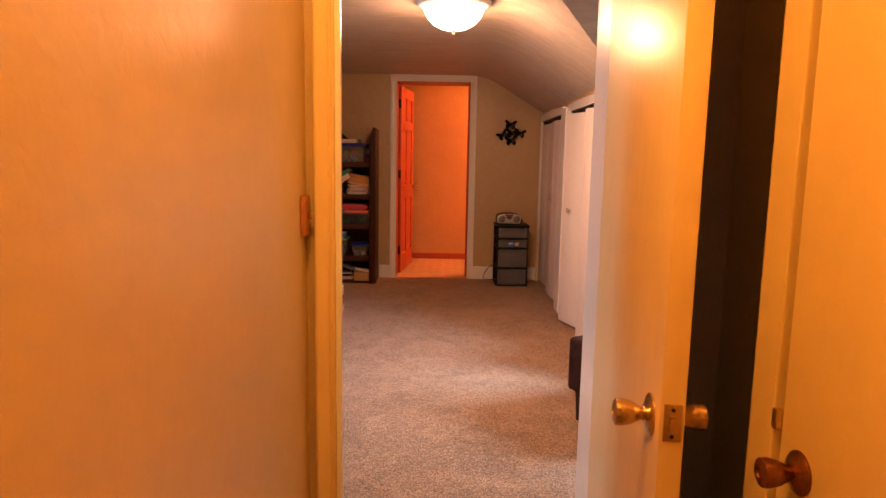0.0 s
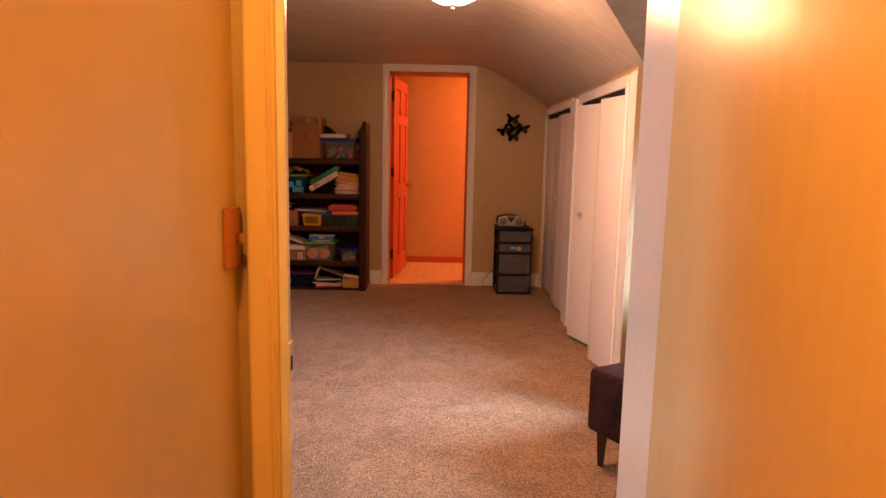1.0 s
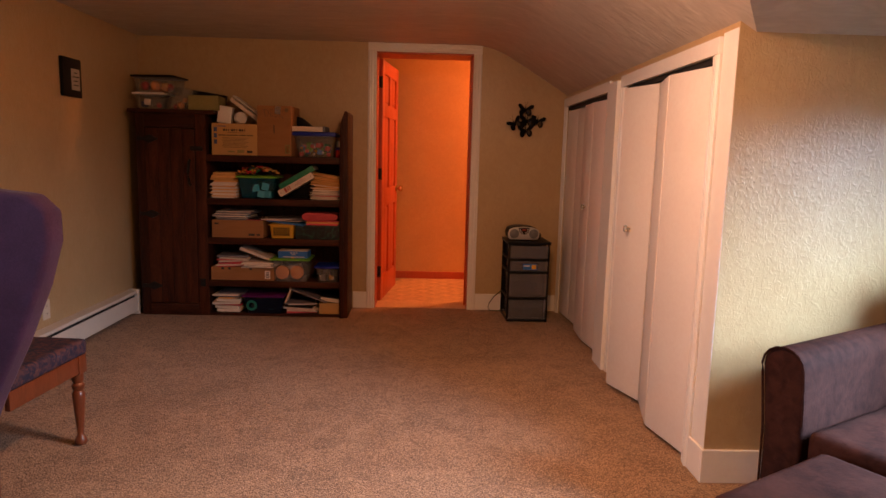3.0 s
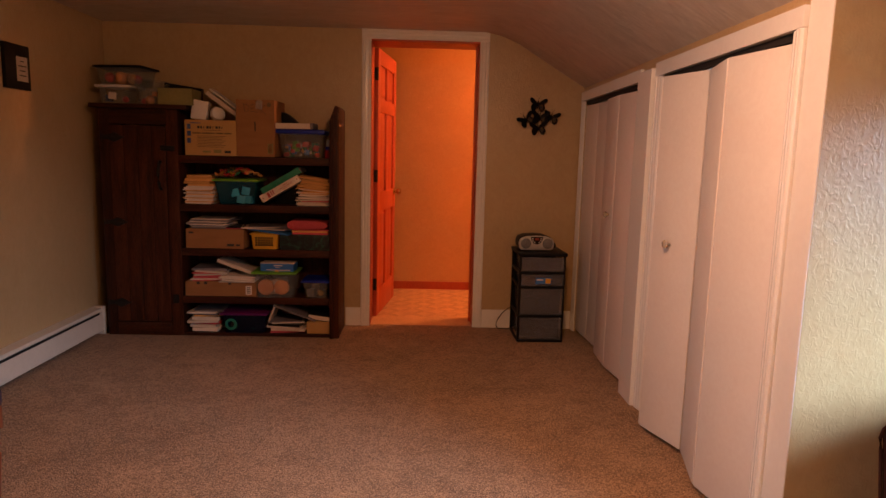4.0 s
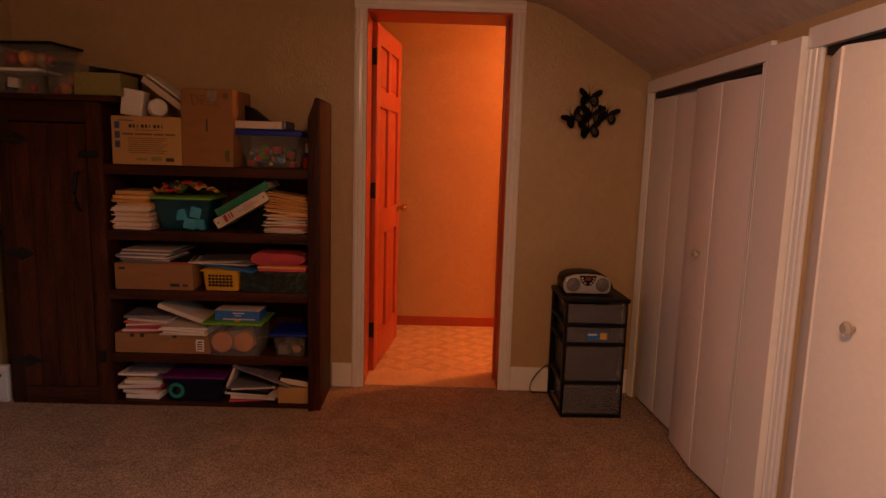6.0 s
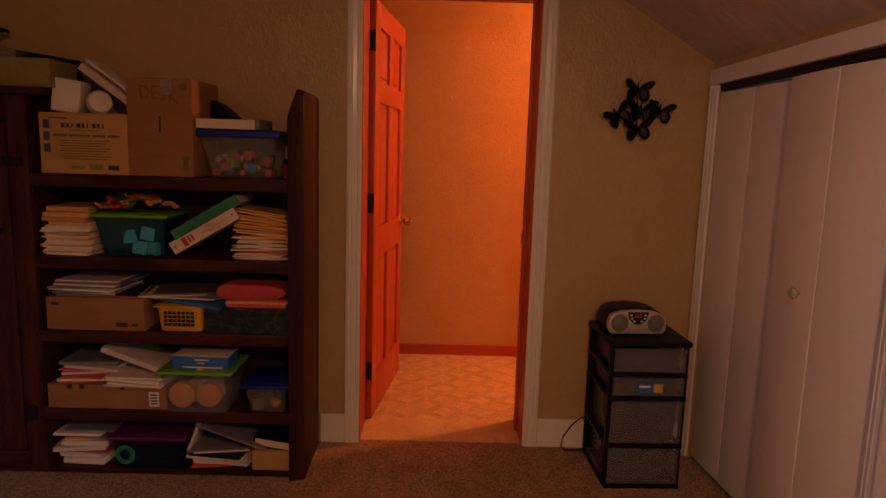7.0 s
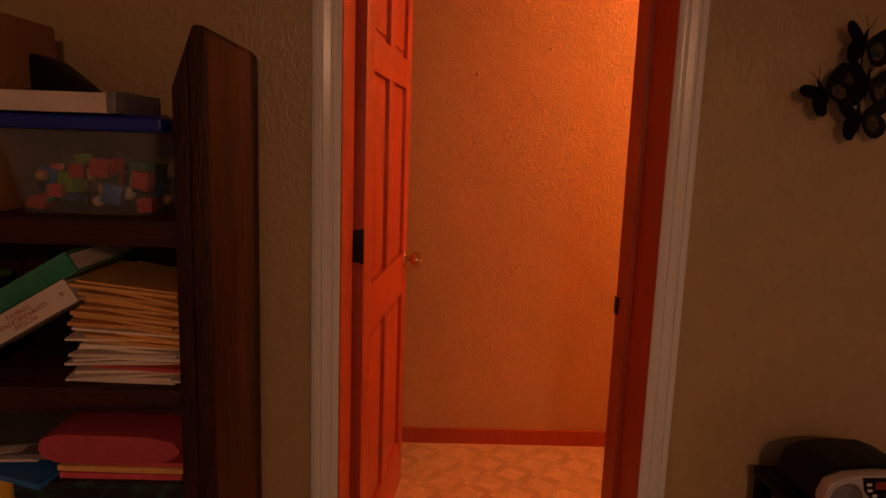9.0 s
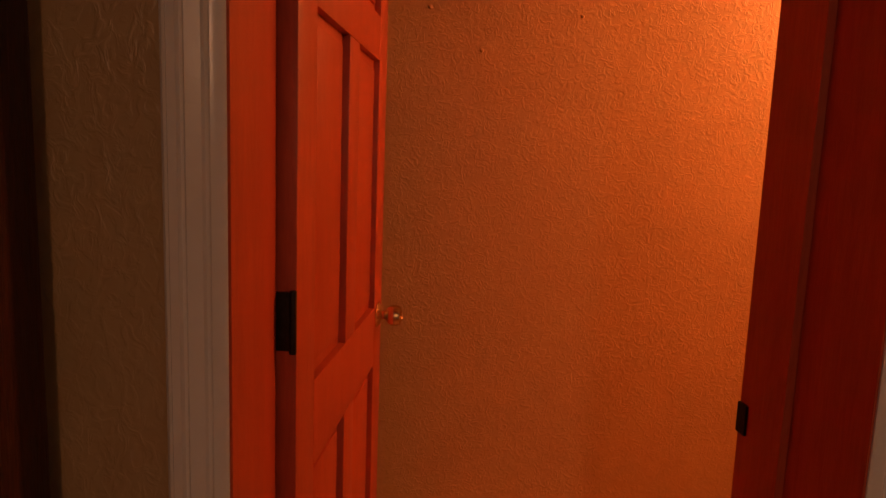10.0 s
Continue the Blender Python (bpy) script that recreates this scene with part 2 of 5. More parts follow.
# ceilings: flat with a soft turn into the slope, and the two slopes of the dormer
SL = 0.6
def slope_section():
    pts = [(LEFT, H)]
    for k in range(9):
        a = k / 8
        x = 0.60 + 0.30 * a
        pts.append((x, H - SL * 0.15 * a * a))
    pts += [(1.36, H - 0.09 - SL * (1.36 - 0.90))]
    return pts
sec = slope_section()
def slab(sec, y0, y1):
    return prism(sec + [(sec[-1][0] + 0.1, 2.5), (LEFT, 2.5)], y0, y1, "y")
structure("ceiling", slab(sec, CORNER, FAR), CEIL, "brushed off-white ceiling with a sloped side", "ceiling", True)
D0, DS, RIDGE = 1.705, 0.42, (CORNER + 2.26) / 2
DTOP = min(H, D0 + DS * (CORNER - RIDGE))


def dormer_ceiling():
    """Upper envelope of the room's slope and the dormer's two slopes."""
    bm = bmesh.new()
    rows = [(LEFT, H), (0.0, H)] + sec[1:-1] + [(0.90 + 0.06 * k, H - 0.09 - SL * 0.06 * k) for k in range(1, 9)]
    rows = [r for r in rows if r[1] > D0] + [(0.90 + (H - 0.09 - D0) / SL, D0), (2.68, D0)]
    strips = []
    for x, z in rows:
        run = min(max((z - D0) / DS, 0.0), CORNER - RIDGE - 0.02)
        top = max(DTOP, z)
        strips.append([bm.verts.new(p) for p in ((x, CORNER, z), (x, CORNER - run - 0.001, z), (x, RIDGE, top), (x, 2.26 + run + 0.001, z), (x, 2.26, z))])
    for p, q in zip(strips, strips[1:]):
        for k in range(4):
            bm.faces.new((p[k], p[k + 1], q[k + 1], q[k]))
    block(LEFT, 2.68, 2.26, CORNER, 2.4, 2.5, bm)
    return bm


structure("ceiling_dormer", dormer_ceiling(), CEIL, "brushed off-white ceiling folding up into a dormer", "ceiling")
structure("ceiling_near", block(LEFT, 1.3, 1.68, 2.26, H, 2.4), CEIL, "brushed off-white ceiling by the entry", "ceiling")
structure("ceiling_landing", block(-0.1, 1.5, -1.2, 1.68, 2.25, 2.4), CEIL, "plain landing ceiling", "ceiling")

# the landing and its skewed doorway
JL, JR = (0.092, 1.80), (0.805, 2.16)
structure("wall_landing_left", block(-0.12, 0.012, -1.2, 1.764, 0, 2.3), LANDING, "cream glossy landing wall in orange lamplight", "wall")
structure("wall_near", block(LEFT, 0.05, 1.764, 1.86, 0, 2.4), TAN, "tan wall beside the entry doorway", "wall")
structure("wall_landing_right", block(0.83, 0.95, -1.2, 1.165, 0, 2.3), LANDING, "cream landing wall beside a closed door", "wall")
structure("wall_landing_niche", block(1.2, 1.3, 1.0, 2.16, 0, 2.3), LANDING, "shadowed wall behind the open door", "wall")
structure("wall_landing_back", block(-0.12, 0.95, -1.3, -1.2, 0, 2.4), LANDING, "cream landing end wall", "wall")
bm = prism([(0.05, 1.74), (0.092, 1.74), (0.812, 2.10), (0.95, 2.10), (0.95, 2.26), (0.80, 2.26), (0.05, 1.86)], 2.06, 2.4, "z")
structure("wall_over_entry", bm, TAN, "wall over the entry doorway", "wall")

# entry trim: casing and jamb at the latch side, thick jamb at the hinge side
def casing_profile(w, proud):
    """Plan of a moulded casing: a thick outer band, a bead, a flat and a stepped inner edge."""
    steps = ((1, 0.6), (0.95, 0.76), (0.90, 0.76), (0.87, 1), (0.73, 1), (0.69, 0.72), (0.64, 0.72), (0.60, 0.92), (0.36, 0.76), (0.32, 0.54), (0.27, 0.54), (0.23, 0.68), (0.07, 0.56), (0, 0.36))
    return [(0, 0), (w, 0)] + [(w * a, proud * b) for a, b in steps]


def casing(name, m, length, w=0.064, proud=0.018, mat=WHITE, label="white moulded casing round the doorway", group=""):
    """A moulded strip along local z: w across local x, proud along local -y."""
    bm = prism([(x, -y) for x, y in casing_profile(w, proud)], 0, length, "z")
    bm.transform(m)
    ob = structure(name, bm, mat, label, "casing", True)
    return ob


bm = prism([(0.035, 1.764), (0.035, 1.741), (0.038, 1.736), (0.043, 1.7345), (0.069, 1.7345), (0.072, 1.739), (0.0755, 1.739), (0.078, 1.735), (0.0835, 1.735), (0.0855, 1.739), (0.0855, 1.775), (0.06, 1.775)], 0, 2.12, "z")
structure("trim_entry_casing", rounded(bm, 0.0008, 1), LEAF_WHITE, "cream painted casing of the entry door", "casing")
structure("trim_entry_stop", rounded(block(0.086, 0.100, 1.732, 1.752, 0, 2.12), 0.003), WHITE, "white door stop worn round the strike", "trim")
strike = structure("trim_entry_strike", rounded(block(0.097, 0.1025, 1.728, 1.754, 0.90, 0.965), 0.002), WHITE, "worn strike plate in the entry jamb", "strike plate")
part("bolt_hole", block(0.1015, 0.1032, 1.735, 1.747, 0.918, 0.942), BLACK, strike, smooth=False)
bm = prism([(0.771, 1.974), (0.808, 2.30), (0.95, 2.30), (0.95, 1.974)], 0, 2.1, "z")
structure("trim_entry_jamb", bm, WHITE, "white painted hinge jamb", "jamb")
structure("trim_landing_casing", rounded(block(0.812, 0.83, 1.095, 1.163, 0, 2.1), 0.003), LANDING, "cream casing of the landing door", "casing")


TULIP = [(0.013, 0), (0.013, 0.02), (0.017, 0.028), (0.022, 0.038), (0.026, 0.056), (0.025, 0.066), (0.018, 0.070), (0.008, 0.071), (0.007, 0.068)]
ROUND = [(0.012, 0), (0.011, 0.018), (0.013, 0.024), (0.022, 0.030), (0.0265, 0.040), (0.0265, 0.050), (0.023, 0.060), (0.012, 0.064), (0.010, 0.062)]


def knob(parent, place, toward, rose=0.032, mat=BRASS, shape=TULIP, size=1.0):
    """A tapered door knob with its round rose."""
    m = Matrix.Translation(place) @ Vector(toward).to_track_quat("Z", "Y").to_matrix().to_4x4()
    k = part("door_knob", lathe([(r * size, h * size) for r, h in shape], 24, m=m), mat, parent, "aged brass door knob")
    part("rose", lathe([(rose, 0), (rose, 0.003), (rose * 0.85, 0.007), (rose * 0.55, 0.010), (0.014, 0.012)], 24, m=m), mat, k)
    return k


# entry door, open against the niche
A = Vector((0.664, 1.13, 0)); B = Vector((0.768, 1.97, 0))
course = (B - A).normalized()
ang = math.degrees(math.atan2(course.y, course.x))
leaf_m = Matrix.Translation(A) @ Matrix.Rotation(radians(ang), 4, "Z")
entry = thing("entry_door", "glossy cream flush door standing open beside the landing", "door", m=leaf_m)
L = (B - A).length
part("leaf", rounded(block(0, L, -0.036, 0, 0.012, 2.04), 0.002), LEAF_WHITE, entry)
plate = part("latch_plate", rounded(block(-0.0025, 0.0015, -0.031, -0.005, 0.862, 0.919), 0.001), BRASS, entry, "worn brass latch plate")
part("latch_bolt", prism([(-0.012, -0.013), (0.0, -0.013), (0.0, -0.023), (-0.004, -0.023)], 0.881, 0.899, "z"), BRASS, plate)
for z in (0.870, 0.911):
    part("screw", lathe([(0.003, 0), (0.003, 0.0008), (0.001, 0.001)], 10, m=Matrix.Translation((-0.0025, -0.018, z)) @ Matrix.Rotation(radians(-90), 4, "Y")), BLACK, plate)
knob(entry, (0.062, 0.0, 0.879), (0, 1, 0), 0.033, size=0.84)
knob(entry, (0.062, -0.024, 0.879), (0, -1, 0), 0.033, size=0.84)

landing_door = thing("landing_door", "cream closed door on the landing with a brass knob", "door")
part("leaf", rounded(block(0.822, 0.829, 0.3, 1.088, 0.01, 2.03), 0.002), LANDING, landing_door)
knob(landing_door, (0.822, 1.035, 0.862), (-1, 0, 0), 0.030, DARK_BRASS, size=0.78)
part("latch_tongue", rounded(block(0.812, 0.822, 1.088, 1.10, 0.90, 0.93), 0.002), BRASS, landing_door)

switch = thing("switch_plate", "orange wooden switch plate with a brass toggle", "switch plate")
WOODPLATE = material("orange_stained_wood", (0.36, 0.12, 0.04), (0.46, 0.17, 0.06), 0.4, scale=6, fine=60, stretch=(5, 5, 0.6))
part("plate", rounded(block(0.012, 0.024, 1.697, 1.755, 1.086, 1.180), 0.005), WOODPLATE, switch)
part("toggle", rounded(block(0.024, 0.034, 1.7225, 1.7295, 1.124, 1.140), 0.002), BRASS, switch)

# far doorway: jambs, casings, stained red inside
structure("jamb_far", block(DX0 - 0.02, DX0 + 0.003, FAR - 0.004, FAR + 0.235, 0, DH), RED_WOOD, "red stained door jamb", "jamb")
structure("jamb_far_latch", block(DX1 - 0.003, DX1 + 0.02, FAR - 0.004, FAR + 0.288, 0, DH), RED_WOOD, "red stained door jamb", "jamb")
structure("jamb_far_head", block(DX0 + 0.003, DX1 - 0.003, FAR - 0.004, FAR + 0.288, DH - 0.010, DH + 0.02), RED_WOOD, "red stained head jamb", "jamb")
structure("trim_far_stop", block(DX1 - 0.015, DX1 - 0.003, FAR + 0.15, FAR + 0.20, 0, DH - 0.010), RED_WOOD, "red stained door stop", "trim")
casing("trim_far_casing", pose(DX0, FAR, 0) @ Matrix.Diagonal((-1, 1, 1, 1)), DH, 0.066)
casing("trim_far_casing_latch", pose(DX1, FAR, 0), DH, 0.066)
casing("trim_far_casing_head", pose(DX0 - 0.066, FAR, DH) @ pose(0, 0, 0, 0, 90, 0) @ Matrix.Diagonal((-1, 1, 1, 1)), DX1 - DX0 + 0.132, 0.066)

# baseboards
def baseboard(name, x0, x1, y0, y1, mat=WHITE, h=0.135, label="white baseboard"):
    return structure(name, rounded(block(x0, x1, y0, y1, 0, h), 0.004), mat, label, "baseboard")
baseboard("baseboard_far_left", -0.325, DX0 - 0.067, FAR - 0.014, FAR)
baseboard("baseboard_far_right", DX1 + 0.067, CLOSET - 0.02, FAR - 0.014, FAR)
baseboard("baseboard_alcove", CLOSET - 0.014, XE, CORNER - 0.014, CORNER)
structure("trim_closet_corner", rounded(block(CLOSET - 0.0035, CLOSET, CORNER + 0.0015, C2[0] - 0.067, 0.136, CT + 0.075), 0.001), WHITE, "white corner board at the end of the closet wall", "trim")
baseboard("baseboard_closet", CLOSET - 0.014, CLOSET, CORNER, 4.28)
baseboard("baseboard_hall", -2.6, 2.1, 8.315, 8.33, RED_WOOD, 0.075, "red stained hall baseboard")

# closet casings
def flat_casing(name, bm):
    return structure(name, rounded(bm, 0.003), WHITE, "white closet casing", "casing")


def fluted(y0, y1, x, depth=0.018, flip=False):
    """A moulded upright casing on the closet wall, thick at its outer edge."""
    w = y1 - y0
    prof = [(y, -d) for y, d in casing_profile(w, depth)]
    return prism([(x + d, (y1 - y) if flip else (y0 + y)) for y, d in prof], 0, CT, "z")
XF = CLOSET - 0.018
for tag, (y0, y1) in (("back", C1), ("front", C2)):
    flat_casing("trim_closet_%s_side" % tag, fluted(y1, y1 + 0.064, CLOSET, 0.02))
    flat_casing("trim_closet_%s_edge" % tag, fluted(y0 - 0.064, y0, CLOSET, 0.02, True))
    flat_casing("trim_closet_%s_head" % tag, block(XF - 0.002, CLOSET, y0 - 0.066, y1 + 0.066, CT, CT + 0.064))


flat_casing("trim_closet_post", block(CLOSET - 0.038, CLOSET, C2[1] + 0.066, C1[0] - 0.090, 0, CT + 0.04))


def bifold(label, points, knob_at):
    """A pair of flat bifold panels standing along three plan points."""
    ob = thing("bifold_door", label, "closet door", "closet bifold doors")
    for (ax, ay), (bx, by) in zip(points, points[1:]):
        d = Vector((bx - ax, by - ay, 0))
        bm = rounded(block(0.002, d.length - 0.002, -0.014, 0.014, 0.02, 1.612), 0.003)
        bm.transform(Matrix.Translation((ax, ay, 0)) @ Matrix.Rotation(math.atan2(d.y, d.x), 4, "Z"))
        part("panel", bm, DOOR_WHITE, ob)
    if knob_at:
        (kx, ky, kz) = knob_at
        part("pull_knob", lathe([(0.006, 0), (0.006, 0.010), (0.016, 0.016), (0.019, 0.024), (0.014, 0.031), (0.003, 0.033)], 16, m=Matrix.Translation((kx, ky, kz)) @ Matrix.Rotation(radians(-90), 4, "Y")), GLASSY, ob, "clear faceted pull knob")
    return ob


GLASSY = material("cloudy_acrylic", (0.75, 0.70, 0.62), rough=0.15, transmission=0.6)
bifold("white flat bifold closet door nearly shut", [(1.362, 6.923), (1.378, 6.66), (1.396, 6.395)], None)
bifold("white flat bifold closet door slightly folded out", [(1.372, 5.795), (1.340, 6.075), (1.352, 6.355)], (1.331, 6.16, 0.925))
bifold("white flat bifold closet door folded out at its middle", [(1.372, 5.435), (1.276, 5.225), (1.366, 4.962)], (1.3, 5.10, 0.893))
bifold("white flat bifold closet door slightly folded out", [(1.362, 4.35), (1.300, 4.66), (1.366, 4.945)], None)
for tag, (y0, y1) in (("back", C1), ("front", C2)):
    structure("trim_closet_%s_track" % tag, block(CLOSET + 0.004, CLOSET + 0.03, y0, y1, CT - 0.024, CT), BLACK, "dark closet door track", "track")

# ceiling lamp
LX, LY = ROOM_LAMP
dome = thing("ceiling_lamp", "lit frosted glass bowl lamp with a white rim under the ceiling", "ceiling lamp", m=pose(LX, LY, H))
part("rim", lathe([(0.17, -0.001), (0.20, -0.001), (0.205, -0.014), (0.19, -0.030), (0.165, -0.034)], 40), WHITE, dome)
bowl = part("glass_bowl", lathe([(0.163, -0.03), (0.160, -0.05), (0.145, -0.085), (0.115, -0.118), (0.07, -0.142), (0.02, -0.152)], 40), GLASS_LAMP, dome, "glowing frosted glass bowl")
bowl.visible_shadow = False
part("finial", lathe([(0.010, -0.15), (0.010, -0.158), (0.006, -0.163), (0.008, -0.170), (0.002, -0.176)], 12), BRASS, dome)

# side window
swin = tagged(new("window_2"), "white framed side window with daylight behind", "window", "", "structure")
for a in ((LEFT - 0.08, LEFT - 0.03, 2.251, 2.30, 0.9, 1.9), (LEFT - 0.08, LEFT - 0.03, 3.20, 3.249, 0.9, 1.9), (LEFT - 0.08, LEFT - 0.03, 2.30, 3.20, 0.9, 0.95), (LEFT - 0.08, LEFT - 0.03, 2.30, 3.20, 1.85, 1.9)):
    part("window_frame", block(*a), WHITE, swin)

# dormer window
win = tagged(new("window_1"), "white framed dormer window with daylight behind", "window", "", "structure")
for a in ((XE, XE + 0.06, W0 + 0.001, W0 + 0.05, WZ0, WZ1), (XE, XE + 0.06, W1 - 0.05, W1 - 0.001, WZ0, WZ1), (XE, XE + 0.06, W0 + 0.05, W1 - 0.05, WZ1 - 0.05, WZ1), (XE, XE + 0.06, W0 + 0.05, W1 - 0.05, WZ0, WZ0 + 0.05), (XE + 0.01, XE + 0.05, W0 + 0.05, W1 - 0.05, 1.24, 1.28)):
    part("window_frame", block(*a), WHITE, win)
PANE = material("window_glass", (1, 1, 1), rough=0.0, transmission=1.0)
pane = part("pane", block(XE + 0.028, XE + 0.032, W0 + 0.05, W1 - 0.05, WZ0 + 0.05, WZ1 - 0.05), PANE, win)
pane.visible_shadow = False

# ---- more materials ----
IRON = material("black_iron", (0.012, 0.011, 0.010), (0.025, 0.022, 0.02), 0.5, 0.6, scale=40, fine=150, bump=0.0006)
CARD = material("brown_cardboard", (0.27, 0.12, 0.038), (0.33, 0.155, 0.055), 0.8, scale=4, fine=90, stretch=(1, 1, 5), bump=0.0003)
CARD_PALE = material("pale_tan_cardboard", (0.45, 0.26, 0.085), (0.51, 0.30, 0.11), 0.75, scale=4, fine=90, bump=0.0003)
OLIVE = material("olive_card", (0.22, 0.19, 0.06), (0.27, 0.23, 0.08), 0.7, scale=6, fine=60)
INK = material("dark_print", (0.03, 0.028, 0.025), rough=0.7)
BROWN_INK = material("brown_print", (0.13, 0.085, 0.035), (0.18, 0.12, 0.05), 0.7, scale=30, fine=200)
INK_BLUE = material("blue_print", (0.03, 0.06, 0.16), (0.05, 0.09, 0.22), 0.6)
INK_RED = material("red_print", (0.35, 0.04, 0.035), rough=0.6)
PAPER = material("white_paper", (0.68, 0.57, 0.47), (0.76, 0.66, 0.56), 0.8, scale=8, fine=80, vary=0.18)
PAPER_PINK = material("pink_folder", (0.50, 0.05, 0.07), (0.62, 0.085, 0.105), 0.6, scale=6, fine=60, vary=0.2)
MANILA = material("manila_folder", (0.62, 0.31, 0.085), (0.72, 0.39, 0.12), 0.7, scale=6, fine=60, vary=0.22)
GREY_BOOK = material("grey_cover", (0.13, 0.11, 0.12), (0.22, 0.20, 0.21), 0.5, scale=6, fine=60, vary=0.3)
WHITE_PLASTIC = material("white_plastic", (0.68, 0.65, 0.62), (0.74, 0.71, 0.68), 0.35)
GREEN_LID = material("lime_green_plastic", (0.13, 0.34, 0.02), (0.17, 0.42, 0.035), 0.35)
BLUE_LID = material("blue_plastic", (0.006, 0.018, 0.26), (0.010, 0.028, 0.34), 0.28)
PURPLE_LID = material("purple_plastic", (0.09, 0.005, 0.085), (0.13, 0.008, 0.12), 0.35)
TEAL = material("teal_clear_plastic", (0.002, 0.045, 0.075), (0.003, 0.065, 0.10), 0.25, alpha=0.72)
TEAL_BOX = material("teal_carton", (0.03, 0.30, 0.46), (0.06, 0.40, 0.55), 0.5, vary=0.2)
CLEAR = material("clear_tub_plastic", (0.42, 0.42, 0.40), rough=0.1, alpha=0.13)
TEAL_GREEN = material("teal_green_plastic", (0.01, 0.16, 0.11), (0.015, 0.21, 0.15), 0.35)
NAVY_CLEAR = material("dark_navy_clear_plastic", (0.003, 0.006, 0.022), (0.005, 0.009, 0.03), 0.2, alpha=0.82)
SMOKE = material("smoky_drawer_plastic", (0.15, 0.15, 0.165), (0.20, 0.20, 0.22), 0.2, scale=5, fine=50, alpha=0.42)
BLACK_PLASTIC = material("black_plastic", (0.005, 0.005, 0.0055), (0.009, 0.009, 0.010), 0.42, spec=0.14)
YELLOW = material("yellow_plastic", (0.62, 0.32, 0.015), (0.70, 0.38, 0.025), 0.4)
GREEN_BINDER = material("green_binder_vinyl", (0.02, 0.16, 0.085), (0.035, 0.22, 0.12), 0.18, bump=0.001, bump_scale=40)
BINDER_WHITE = material("cream_binder_vinyl", (0.62, 0.52, 0.42), (0.68, 0.58, 0.48), 0.35)
BLUE_CARTON = material("blue_carton", (0.02, 0.13, 0.42), (0.03, 0.17, 0.50), 0.4)
ORANGE_SNACK = material("orange_disc", (0.62, 0.22, 0.06), (0.70, 0.28, 0.09), 0.6, scale=30, fine=120)
RED_TOY = material("red_plastic", (0.42, 0.02, 0.02), (0.50, 0.035, 0.035), 0.3)
CAMO = material("dark_green_printed_card", (0.005, 0.006, 0.007), (0.02, 0.085, 0.055), 0.5, span=(0.48, 0.66), scale=14, fine=60, mix=0.25, distort=2.0)
SILVER = material("silver_plastic", (0.44, 0.43, 0.40), (0.50, 0.49, 0.46), 0.32, 0.3)
MESH_GREY = material("speaker_mesh", (0.12, 0.12, 0.12), (0.20, 0.20, 0.20), 0.55, 0.3, scale=80, fine=500)
LCD = material("red_display", (0.25, 0.03, 0.015), rough=0.3)
PURPLE = material("purple_upholstery", (0.040, 0.015, 0.058), (0.062, 0.025, 0.085), 0.9, scale=9, fine=160, bump=0.0008, bump_scale=260, sheen=0.1)
FLORAL = material("floral_upholstery", (0.008, 0.012, 0.04), (0.13, 0.05, 0.045), 0.8, span=(0.44, 0.66), scale=26, fine=70, mix=0.35, distort=1.6)
CHERRY = material("cherry_turned_wood", (0.12, 0.030, 0.011), (0.19, 0.050, 0.018), 0.28, scale=6, fine=50, stretch=(5, 5, 0.6), coat=0.3)
BUTTERFLY = material("dark_iridescent_metal", (0.002, 0.002, 0.003), (0.012, 0.009, 0.005), 0.6, 0.0, spec=0.12, scale=24, fine=70, span=(0.48, 0.68))
GLINT = material("gold_blue_enamel", (0.12, 0.07, 0.010), (0.003, 0.022, 0.055), 0.6, 0.0, spec=0.12, scale=26, fine=60, distort=1.5, span=(0.42, 0.58))
HEATER = material("cream_heater_enamel", (0.62, 0.57, 0.50), (0.67, 0.62, 0.55), 0.35)
LEAF = material("house_plant_leaf", (0.03, 0.10, 0.015), (0.06, 0.17, 0.03), 0.4)
TERRACOTTA = material("terracotta", (0.30, 0.11, 0.05), (0.36, 0.14, 0.07), 0.8)
IVORY = material("ivory_outlet_plastic", (0.66, 0.60, 0.50), rough=0.35)
PALE_PRINT = material("pale_certificate", (0.30, 0.28, 0.25), (0.40, 0.37, 0.33), 0.3, scale=20, fine=80)
VINYL_DARK = material("tan_vinyl_inlay", (0.36, 0.25, 0.14), (0.62, 0.46, 0.29), 0.4, scale=14, fine=95, mix=0.6, span=(0.34, 0.68), vary=0.10)


def moved(bm, m):
    bm.transform(m)
    return bm


# ---- rustic cabinet with open shelves ----
FY, BY = 6.655, 6.992
CX0, CX1, SX1, PX1 = -1.872, -1.37, -0.390, -0.328
cab = thing("bookcase_cabinet", "dark rustic plank bookcase full of papers beside its closed cupboard", "bookcase")
part("side_panel", rounded(block(CX0, CX0 + 0.03, FY + 0.02, BY, 0, 1.50), 0.004), DARK_WOOD, cab)
part("divider", rounded(block(CX1 - 0.03, CX1, FY + 0.02, BY, 0, 1.50), 0.004), DARK_WOOD, cab)
part("top_board", rounded(block(CX0 - 0.045, CX1 + 0.07, FY - 0.03, BY, 1.50, 1.528), 0.006), DARK_WOOD_H, cab)
part("face_stile", rounded(block(CX0, CX0 + 0.065, FY, FY + 0.02, 0.0, 1.50), 0.004), DARK_WOOD, cab)
part("face_stile", rounded(block(CX1 - 0.075, CX1, FY, FY + 0.02, 0.0, 1.50), 0.004), DARK_WOOD, cab)
part("face_rail", rounded(block(CX0 + 0.065, CX1 - 0.075, FY, FY + 0.02, 1.40, 1.50), 0.004), DARK_WOOD_H, cab)
